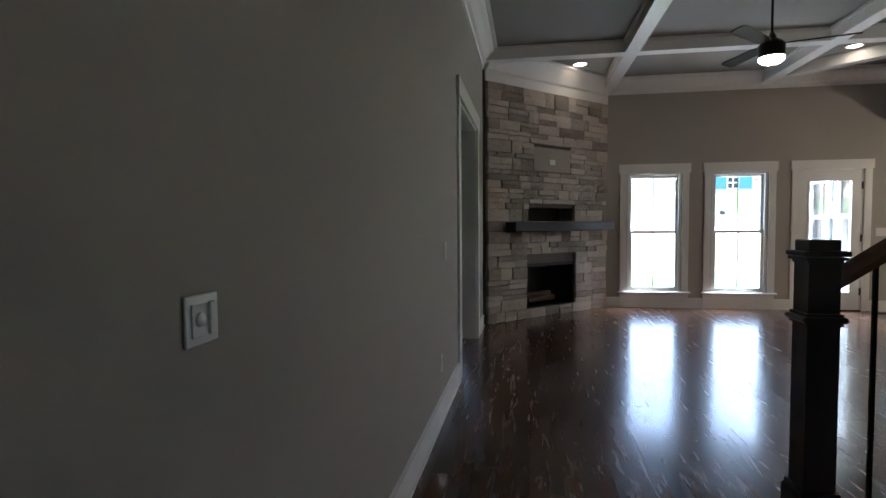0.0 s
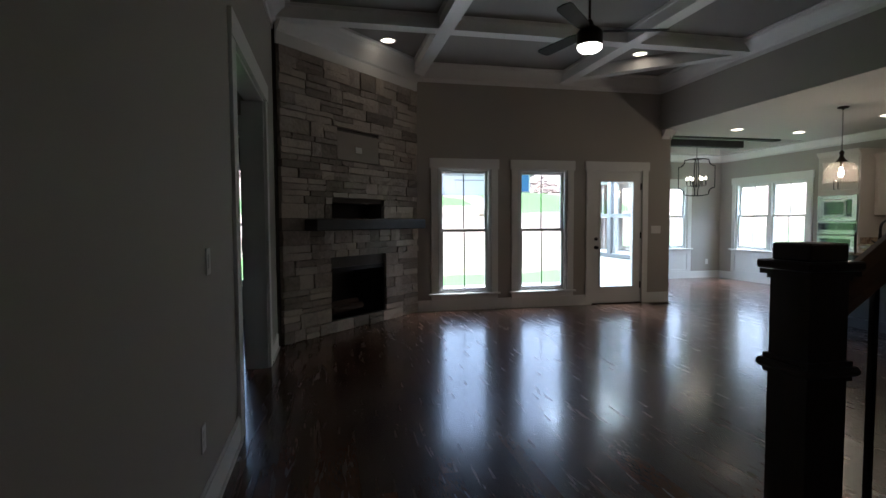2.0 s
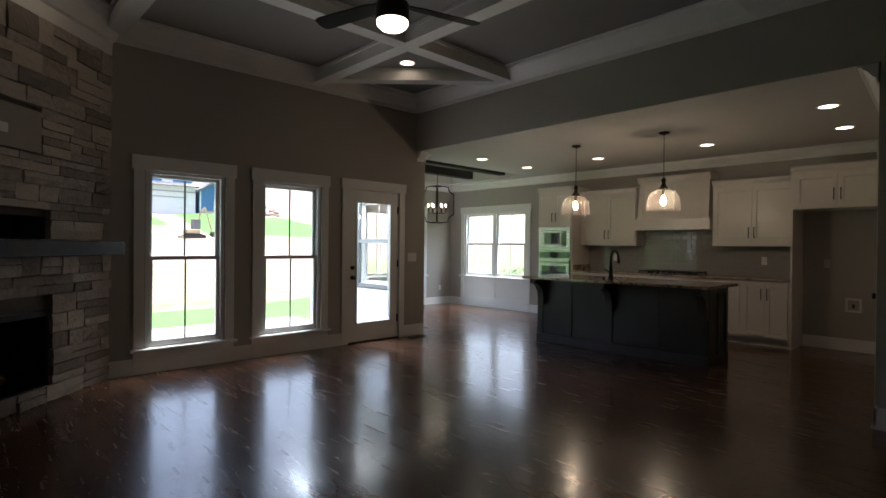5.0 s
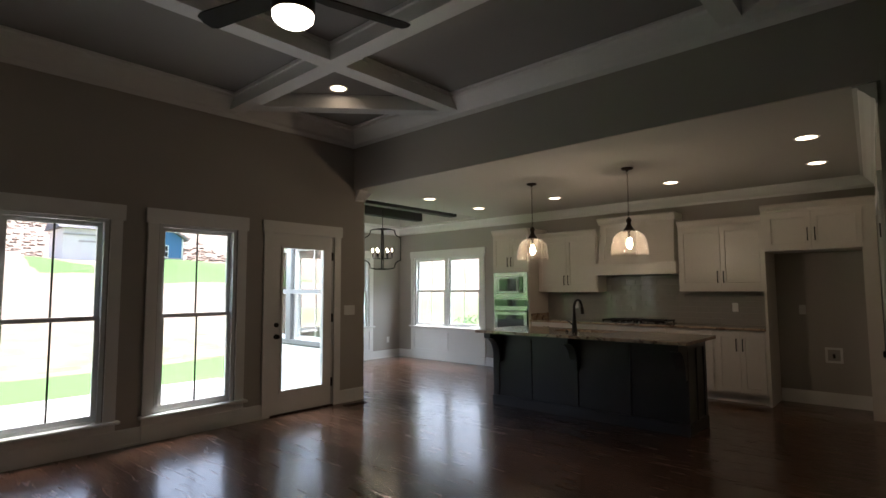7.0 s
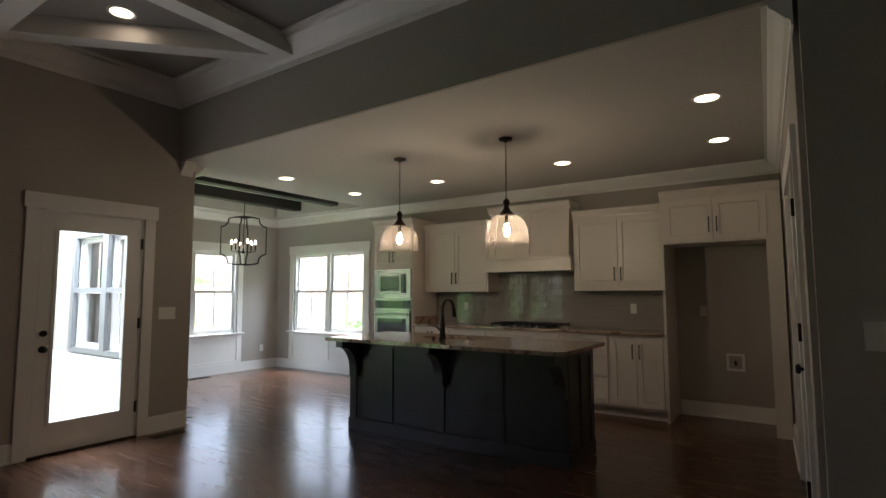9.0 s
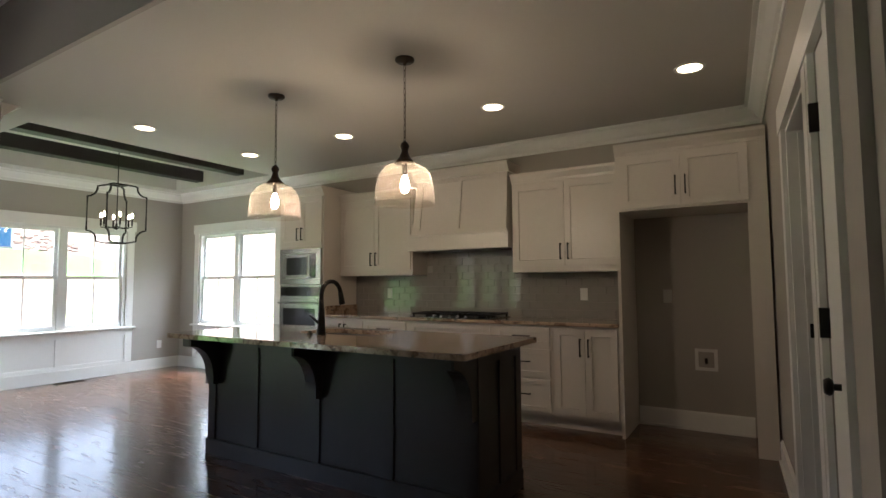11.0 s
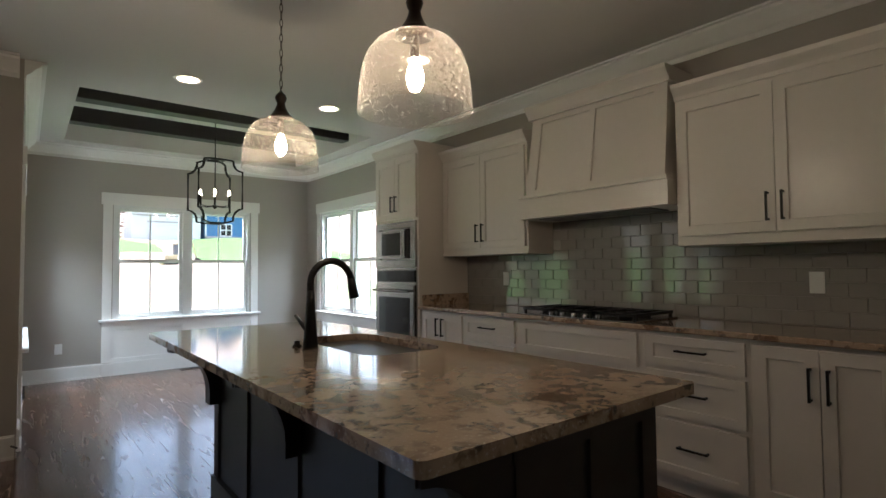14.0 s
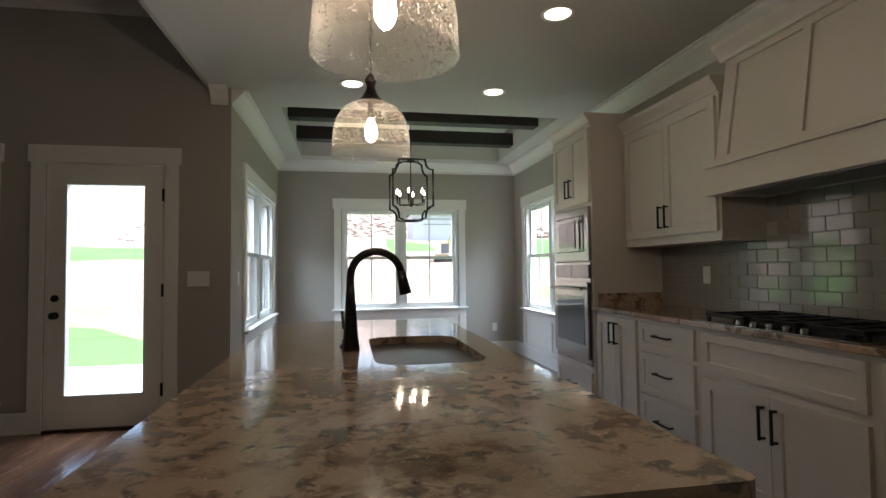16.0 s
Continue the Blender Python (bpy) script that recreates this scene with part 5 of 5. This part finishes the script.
def green_patches(m):
    """Turns stretches of the clay into lawn, by place in the yard."""
    n, l = m.node_tree.nodes, m.node_tree.links
    b = n["Principled BSDF"]
    old = b.inputs["Base Color"].links[0].from_socket
    tc = [x for x in n if x.type == "TEX_COORD"][0]
    sp = n.new("ShaderNodeSeparateXYZ")
    l.new(tc.outputs["Object"], sp.inputs[0])
    ns = n.new("ShaderNodeTexNoise")
    ns.inputs["Scale"].default_value, ns.inputs["Detail"].default_value = 0.35, 8
    l.new(tc.outputs["Object"], ns.inputs["Vector"])

    def op(kind, a, b_):
        o = n.new("ShaderNodeMath")
        o.operation = kind
        for i, v in enumerate((a, b_)):
            if isinstance(v, (int, float)):
                o.inputs[i].default_value = v
            else:
                l.new(v, o.inputs[i])
        return o.outputs[0]

    off = op("MULTIPLY", op("SUBTRACT", ns.outputs["Fac"], 0.5), 3.0)
    y = op("ADD", sp.outputs["Y"], off)
    x = op("ADD", sp.outputs["X"], off)
    edge = op("SUBTRACT", 15.4, op("MULTIPLY", op("MINIMUM", op("SUBTRACT", sp.outputs["X"], 3.0), 0.0), 0.8))
    band1 = op("MULTIPLY", op("GREATER_THAN", y, 8.0), op("LESS_THAN", op("ADD", sp.outputs["Y"], op("MULTIPLY", off, 0.3)), edge))
    band1 = op("MULTIPLY", band1, op("LESS_THAN", x, 13.0))
    east_ = op("MULTIPLY", op("MULTIPLY", op("GREATER_THAN", x, 12.0), op("LESS_THAN", y, 26.0)), 0.55)
    soft = op("MULTIPLY", off, 0.5)
    ys, xs = op("ADD", sp.outputs["Y"], soft), op("ADD", sp.outputs["X"], soft)
    slope = op("MULTIPLY", op("GREATER_THAN", ys, 48.0), op("LESS_THAN", ys, 59.5))
    right = op("MULTIPLY", op("GREATER_THAN", xs, 16.6), op("LESS_THAN", op("ADD", xs, op("MULTIPLY", ys, 0.5)), 56.5))
    left = op("MULTIPLY", op("GREATER_THAN", xs, 10.2), op("LESS_THAN", xs, 14.6))
    left = op("MULTIPLY", left, op("MULTIPLY", op("GREATER_THAN", ys, 52.5), op("LESS_THAN", op("ADD", ys, xs), 70.5)))
    west = op("MULTIPLY", op("LESS_THAN", xs, -6.0), op("LESS_THAN", ys, 56.0))
    band2 = op("MULTIPLY", slope, op("MAXIMUM", right, op("MAXIMUM", left, west)))
    g = op("MAXIMUM", op("MAXIMUM", band1, band2), east_)
    mx = n.new("ShaderNodeMix")
    mx.data_type = "RGBA"
    l.new(g, mx.inputs["Factor"])
    l.new(old, mx.inputs["A"])
    mx.inputs["B"].default_value = (0.07, 0.17, 0.035, 1)
    bank = n.new("ShaderNodeMix")
    bank.data_type = "RGBA"
    far = op("MULTIPLY", op("GREATER_THAN", y, 60.5), op("LESS_THAN", y, 110.0))
    spots = n.new("ShaderNodeTexNoise")
    spots.inputs["Scale"].default_value, spots.inputs["Detail"].default_value = 0.8, 9
    l.new(tc.outputs["Object"], spots.inputs["Vector"])
    rub = n.new("ShaderNodeMix")
    rub.data_type = "RGBA"
    rub.inputs["A"].default_value, rub.inputs["B"].default_value = (0.17, 0.125, 0.10, 1), (0.34, 0.27, 0.22, 1)
    l.new(spots.outputs["Fac"], rub.inputs["Factor"])
    l.new(far, bank.inputs["Factor"])
    weed = n.new("ShaderNodeTexNoise")
    weed.inputs["Scale"].default_value, weed.inputs["Detail"].default_value = 1.6, 9
    l.new(tc.outputs["Object"], weed.inputs["Vector"])
    strip = op("MULTIPLY", op("LESS_THAN", y, 25.0), op("GREATER_THAN", weed.outputs["Fac"], 0.52))
    strip = op("MULTIPLY", strip, op("SUBTRACT", 0.75, op("MULTIPLY", g, 0.75)))
    wd = n.new("ShaderNodeMix")
    wd.data_type = "RGBA"
    wd.inputs["B"].default_value = (0.15, 0.16, 0.07, 1)
    l.new(strip, wd.inputs["Factor"])
    l.new(mx.outputs["Result"], wd.inputs["A"])
    l.new(wd.outputs["Result"], bank.inputs["A"])
    l.new(rub.outputs["Result"], bank.inputs["B"])
    l.new(bank.outputs["Result"], b.inputs["Base Color"])


green_patches(M_GROUND)
struct("ground", bm, M_GROUND, "graded clay yard with strips of new lawn")
bm = box(B(), XW - 0.5, XD - 0.16, YN + 0.151, 12.1, GZ - 0.1, -0.12)
struct("pavement", bm, M_CONC, "pale concrete patio slab")
bm = B()
box(bm, XD - 0.19, XD - 0.151, YN + 0.151, YD + 0.15, -0.3, 0.6)
struct("wall_outer_band", bm, M_SIDING, "white outer wall skirting")


def house(name, x, y, z, w, d_, h, wall, label, turn=0.0, gable=True, lights=3):
    t = thing(name, (x, y, z), label, "house")
    t.rotation_euler = (0, 0, turn)
    bx = lambda a, b, c, e_, f_, g_: box(B(), x + a, x + b, y + c, y + e_, z + f_, z + g_)
    part("wall", bx(-w / 2, w / 2, -d_ / 2, d_ / 2, -1.5, h), wall, t)
    bm = B()
    if gable:
        prism(bm, lambda u, v, n: (x + u, y + n, z + v), [(-w / 2, h), (w / 2, h), (0, h + w * 0.32)], -d_ / 2 + 0.01, d_ / 2)
        part("gable", bm, wall, t)
        bm = B()
        prism(bm, lambda u, v, n: (x + u, y + n, z + v), [(-w / 2 - 0.4, h - 0.2), (0, h + w * 0.32 + 0.05), (w / 2 + 0.4, h - 0.2), (w / 2 + 0.4, h), (0, h + w * 0.32 + 0.3), (-w / 2 - 0.4, h)], -d_ / 2 - 0.4, d_ / 2 + 0.4)
    else:
        prism(bm, lambda u, v, n: (x + n, y + u, z + v), [(-d_ / 2 - 0.4, h), (d_ / 2 + 0.4, h), (0, h + d_ * 0.3)], -w / 2 - 0.4, w / 2 + 0.4)
    part("roof", bm, M_ROOF, t)
    if gable:
        for s in (-1, 1):
            part("corner_board", bx(s * (w / 2 - 0.08) - 0.08, s * (w / 2 - 0.08) + 0.08, -d_ / 2 - 0.03, -d_ / 2 - 0.001, 0, h), M_VINYL, t)
    for k in range(lights):
        u = -w / 2 + (k + 0.5) * w / lights
        wn_ = part("window", bx(u - 0.6, u + 0.6, -d_ / 2 - 0.05, -d_ / 2 - 0.001, h - 2.0, h - 0.7), M_VINYL, t)
        for s in (-1, 1):
            for q in (0, 1):
                part("pane", bx(u + s * 0.28 - 0.22, u + s * 0.28 + 0.22, -d_ / 2 - 0.07, -d_ / 2 - 0.051, h - 1.9 + q * 0.6, h - 1.4 + q * 0.6), M_OVENGLASS, wn_)
    part("foundation", bx(-w / 2 - 0.02, w / 2 + 0.02, -d_ / 2 - 0.03, -d_ / 2 - 0.001, -1.4, 0.45), M_CONC, t)
    return t


garage = house("house", 16.2, 62.5, 3.7, 6.0, 5, 3.5, M_SIDING, "white garage wing under a blue gabled upper floor", gable=False, lights=0)
part("garage_door", box(B(), 14.6, 18.2, 59.93, 59.99, 3.6, 5.95), M_VINYL, garage)
part("garage_trim", box(box(B(), 14.45, 18.35, 59.92, 59.99, 5.96, 6.1), 13.2, 19.2, 59.9, 59.99, 6.55, 6.7), M_CONC, garage)
part("upper_wall", prism(B(), lambda u, v, n: (16.6 + u, 60.4 + n, 7.1 + v), [(-2.4, 0), (2.4, 0), (2.4, 1.6), (0, 3.4), (-2.4, 1.6)], 0, 4.0), M_BLUE, garage)
part("upper_window", box(B(), 16.1, 17.1, 60.34, 60.399, 7.5, 8.6), M_VINYL, garage)
house("house", 21.65, 64.5, 4.35, 4.1, 9, 2.45, M_BLUE, "blue gabled house front with a white trimmed window", lights=1)
house("house", 52, 30, 0.8, 14, 10, 4.0, M_LBLUE, "pale house beyond the side lawn", gable=False)
house("house", -38, 16, 0.5, 12, 14, 5.0, M_SIDING, "white house beyond the bedroom window", gable=False)

# rubble bank
bm = B()
rnd = random.Random(5)
for k in range(2200):
    x, y = rnd.uniform(-20, 34), rnd.uniform(69, 98)
    r = rnd.uniform(0.08, 0.3)
    m_ = Matrix.Translation((x, y, height(x, y) + r * 0.1)) @ Matrix.Diagonal((r * 1.6, r, r * 0.6, 1))
    bmesh.ops.create_icosphere(bm, subdivisions=1, radius=1, matrix=m_)
for v in bm.verts:
    v.co += Vector(noise.noise_vector(v.co * 2)) * 0.12
tagged(new("rubble", finish("rubble", bm, M_ROCK, Vector((0, 0, 0)))), "reddish rubble on the graded bank", "rubble", kind="stuff")


def shrub(x, y, s):
    z = height(x, y)
    t = thing("shrub", (x, y, z), "small green shrub on the side lawn", "shrub", "shrubs by the dining window")
    bm = B()
    rnd_ = random.Random(int(x * 100 + y * 7))
    for k in range(420):
        a, b_, r = rnd_.uniform(0, math.tau), rnd_.uniform(0, 1.4), s * rnd_.uniform(0.35, 1.0)
        c_ = Vector((x + r * math.cos(a) * math.cos(b_ * 0.6) * 0.8, y + r * math.sin(a) * math.cos(b_ * 0.6) * 0.8, z + 0.1 + s * 1.2 * rnd_.random()))
        w = Vector((rnd_.uniform(-1, 1), rnd_.uniform(-1, 1), rnd_.uniform(-1, 1))).normalized() * 0.06
        q = w.orthogonal().normalized() * 0.03
        vs = [bm.verts.new(c_ + o_) for o_ in (w, q, -w, -q)]
        bm.faces.new(vs)
    part("crown", bm, M_LEAF, t)
    part("trunk", tube(B(), (x, y, z - 0.05), (x, y, z + s * 0.8), 0.03, 8, 0.01), M_BARK, t)


for x, y, size in ((10.7, 11.75, 0.45), (10.7, 10.7, 0.75), (11.2, 9.9, 0.5)):
    shrub(x, y, size)


def excavator(x, y):
    z = height(x, y) + 0.05
    t = thing("excavator", (x, y, z), "small yellow tracked excavator parked on the clay", "excavator")
    t.scale = (0.62, 0.62, 0.62)
    for s in (-1, 1):
        bm = prism(B(), lambda u, v, n: (x + u, y + s * 0.75 + n, z + v), rounded(-1.1, 1.1, 0.0, 0.55, 0.27), -0.18, 0.18)
        part("track", bm, M_TRACK, t)
    part("chassis", box(B(), x - 0.8, x + 0.8, y - 0.57, y + 0.57, z + 0.3, z + 0.65), M_TRACK, t)
    part("house_body", box(B(), x - 1.0, x + 0.6, y - 0.7, y + 0.7, z + 0.66, z + 1.2, bevel=0.08), M_YELLOW, t)
    part("cab", box(B(), x - 0.3, x + 0.6, y - 0.65, y + 0.2, z + 1.2, z + 2.3, bevel=0.06), M_GREY, t)
    part("cab_roof", box(B(), x - 0.35, x + 0.65, y - 0.7, y + 0.25, z + 2.3, z + 2.38), M_YELLOW, t)
    part("boom", sweep(B(), [(x + 0.4, y + 0.3, z + 0.9), (x + 0.75, y + 0.2, z + 2.9), (x + 1.3, y + 0.1, z + 3.9)], 0.14, 4, square=True), M_YELLOW, t)
    part("stick", sweep(B(), [(x + 1.3, y + 0.1, z + 3.9), (x + 2.1, y, z + 0.9)], 0.11, 4, square=True), M_YELLOW, t)
    part("bucket", prism(B(), lambda u, v, n: (x + 2.0 + u, y + n, z + 0.3 + v), [(0, 0.6), (0.45, 0.5), (0.5, 0.1), (0.2, 0.0), (-0.1, 0.25)], -0.3, 0.3), M_TRACK, t)
    part("blade", box(B(), x - 1.5, x - 1.35, y - 0.9, y + 0.9, z + 0.05, z + 0.4), M_YELLOW, t)


excavator(13.5, 43.0)


# ---- pieces: planks, tiles, stones ----
stones()


def planks():
    rnd_ = random.Random(21)
    W, L = 0.083, 1.1
    strips = []
    n = int((XE - XW) / W) + 1
    for i in range(n):
        x = XW + i * W
        y = YS + rnd_.uniform(-1.0, 0)
        while y < YD:
            l_ = rnd_.uniform(0.5, 1.7)
            y0, y1 = max(y, YS), min(y + l_, YD)
            x1 = min(x + W, XE)
            if y1 - y0 > 0.02 and x1 - x > 0.01:
                if not (x + W / 2 < XD and y0 > YN):
                    strips.append((x, x1, y0, y1 if x > XD or y1 < YN + 0.02 else YN + 0.02))
            y += l_
    near = [s for s in strips if s[1] > 0.2 and s[0] < 5.2 and 3.4 < (s[2] + s[3]) / 2 < 7.0]
    near = near[::max(1, len(near) // 290)][:295]
    keep = set(near)
    g = 0.0004
    lib = {}
    parent = thing("plank_floor", (2.5, 4.0, 0), "dark walnut-stained oak strip floor with a satin sheen", "floor")
    for s in strips:
        if s in keep:
            w, l_ = round(s[1] - s[0] - 2 * g, 4), round(s[3] - s[2] - 2 * g, 2)
            if (w, l_) not in lib:
                me = bpy.data.meshes.new("plank")
                v = [(0, 0, -0.012), (w, 0, -0.012), (w, l_, -0.012), (0, l_, -0.012), (0, 0, -0.00002), (w, 0, -0.00002), (w, l_, -0.00002), (0, l_, -0.00002), (0.0015, 0.0015, 0), (w - 0.0015, 0.0015, 0), (w - 0.0015, l_ - 0.0015, 0), (0.0015, l_ - 0.0015, 0)]
                f = [(8, 9, 10, 11), (4, 5, 9, 8), (5, 6, 10, 9), (6, 7, 11, 10), (7, 4, 8, 11), (0, 1, 5, 4), (1, 2, 6, 5), (2, 3, 7, 6), (3, 0, 4, 7)]
                me.from_pydata(v, [], f)
                me.materials.append(M_FLOOR)
                lib[(w, l_)] = me
            ob = new("plank", lib[(w, l_)])
            ob.parent = parent
            ob.location = Vector((s[0] + g, s[2] + g, 0)) - Vector((2.5, 4.0, 0))
            ob.rotation_euler = (rnd_.uniform(-0.0003, 0.0003), rnd_.uniform(-0.0009, 0.0009), 0)
    vs, fs = [], []
    for s in strips:
        if s in keep:
            continue
        x0, x1, y0, y1 = s[0] + g, s[1] - g, s[2] + g, s[3] - g
        k_ = len(vs)
        a_, c_ = rnd_.uniform(-0.000045, 0.000045), rnd_.uniform(-0.00007, 0.00007)
        vs += [(x0, y0, -0.012), (x1, y0, -0.012), (x1, y1, -0.012), (x0, y1, -0.012), (x0, y0, a_ + c_ - 0.00001), (x1, y0, c_ - a_ - 0.00001), (x1, y1, -a_ - 0.00001), (x0, y1, a_ - 0.00001), (x0 + 0.001, y0 + 0.001, a_ + c_), (x1 - 0.001, y0 + 0.001, c_ - a_), (x1 - 0.001, y1 - 0.001, -a_), (x0 + 0.001, y1 - 0.001, a_)]
        fs += [tuple(k_ + q for q in f) for f in ((8, 9, 10, 11), (4, 5, 9, 8), (5, 6, 10, 9), (6, 7, 11, 10), (7, 4, 8, 11), (0, 1, 5, 4), (1, 2, 6, 5), (2, 3, 7, 6), (3, 0, 4, 7))]
    # hall strips
    for i in range(49):
        x = XW - 4.0 + i * W
        y = 2.55
        while y < YN - 0.02:
            y2 = min(y + rnd_.uniform(0.6, 1.6), YN)
            k_ = len(vs)
            a, b_ = x + g, min(x + W - g, XW - g)
            vs += [(a, y + g, -0.012), (b_, y + g, -0.012), (b_, y2 - g, -0.012), (a, y2 - g, -0.012), (a, y + g, 0), (b_, y + g, 0), (b_, y2 - g, 0), (a, y2 - g, 0)]
            fs += [tuple(k_ + q for q in f) for f in ((4, 5, 6, 7), (0, 1, 5, 4), (1, 2, 6, 5), (2, 3, 7, 6), (3, 0, 4, 7))]
            y = y2
    me = bpy.data.meshes.new("planks")
    me.from_pydata([(v[0] - 2.5, v[1] - 4.0, v[2]) for v in vs], [], fs)
    me.materials.append(M_FLOOR2)
    rest = new("planks", me)
    rest.parent = parent
    tagged(rest, "dark oak strips past the middle of the room", kind="stuff")
    tagged(parent, kind="structure")


planks()


def tiles():
    W, H, g = 0.152, 0.0762, 0.0012
    X = XE - 0.001
    t = thing("backsplash", (X, 5.97, 0.906), "beige glazed subway tile backsplash in running bond", "backsplash")
    bm = box(B(), XE - 0.007, XE - 0.0005, 4.361, 7.598, 0.906, 1.60)
    part("grout_bed", bm, M_GROUT, t)
    cells = []
    row = 0
    z = 0.907
    while z < 1.585:
        y = 4.363 - (W / 2 if row % 2 else 0)
        while y < 7.596:
            y0, y1 = max(y, 4.363), min(y + W, 7.596)
            if y1 - y0 > 0.01:
                under = not (5.40 < (y0 + y1) / 2 < 6.565)
                z1 = min(z + H, 1.34 if under else 1.585)
                if z1 - z > 0.01:
                    cells.append((y0 + g, y1 - g, z + g, z1 - g))
            y += W
        z += H
        row += 1
    mid = sorted(cells, key=lambda c_: abs((c_[0] + c_[1]) / 2 - 6.3))[:290]
    keep, lib = set(mid), {}
    rnd_ = random.Random(3)

    def mesh_of(w, h, name):
        e_ = 0.002
        v = [(0, 0, 0), (0, w, 0), (0, w, h), (0, 0, h), (-0.004, 0, 0), (-0.004, w, 0), (-0.004, w, h), (-0.004, 0, h), (-0.006, e_, e_), (-0.006, w - e_, e_), (-0.006, w - e_, h - e_), (-0.006, e_, h - e_)]
        f = [(8, 11, 10, 9), (4, 8, 9, 5), (5, 9, 10, 6), (6, 10, 11, 7), (7, 11, 8, 4), (0, 4, 5, 1), (1, 5, 6, 2), (2, 6, 7, 3), (3, 7, 4, 0)]
        return v, f

    vs, fs = [], []
    for c_ in cells:
        w, h = round(c_[1] - c_[0], 4), round(c_[3] - c_[2], 4)
        v, f = mesh_of(w, h, "tile")
        if c_ in keep:
            if (w, h) not in lib:
                me = bpy.data.meshes.new("tile")
                me.from_pydata(v, [], f)
                me.materials.append(M_TILE)
                lib[(w, h)] = me
            ob = new("tile", lib[(w, h)])
            ob.parent = t
            ob.location = Vector((XE - 0.006, c_[0], c_[2])) - Vector((X, 5.97, 0.906))
            ob.rotation_euler = (0, rnd_.uniform(-0.007, 0.007), rnd_.uniform(-0.007, 0.007))
        else:
            k_ = len(vs)
            vs += [(a + XE - 0.006 - X, b_ + c_[0] - 5.97, e_ + c_[2] - 0.906) for a, b_, e_ in v]
            fs += [tuple(k_ + q for q in ff) for ff in f]
    me = bpy.data.meshes.new("tiles")
    me.from_pydata(vs, [], fs)
    me.materials.append(M_TILE2)
    ob = new("tiles", me)
    ob.parent = t
    tagged(ob, "beige glazed tiles toward the ends of the wall", kind="stuff")


tiles()
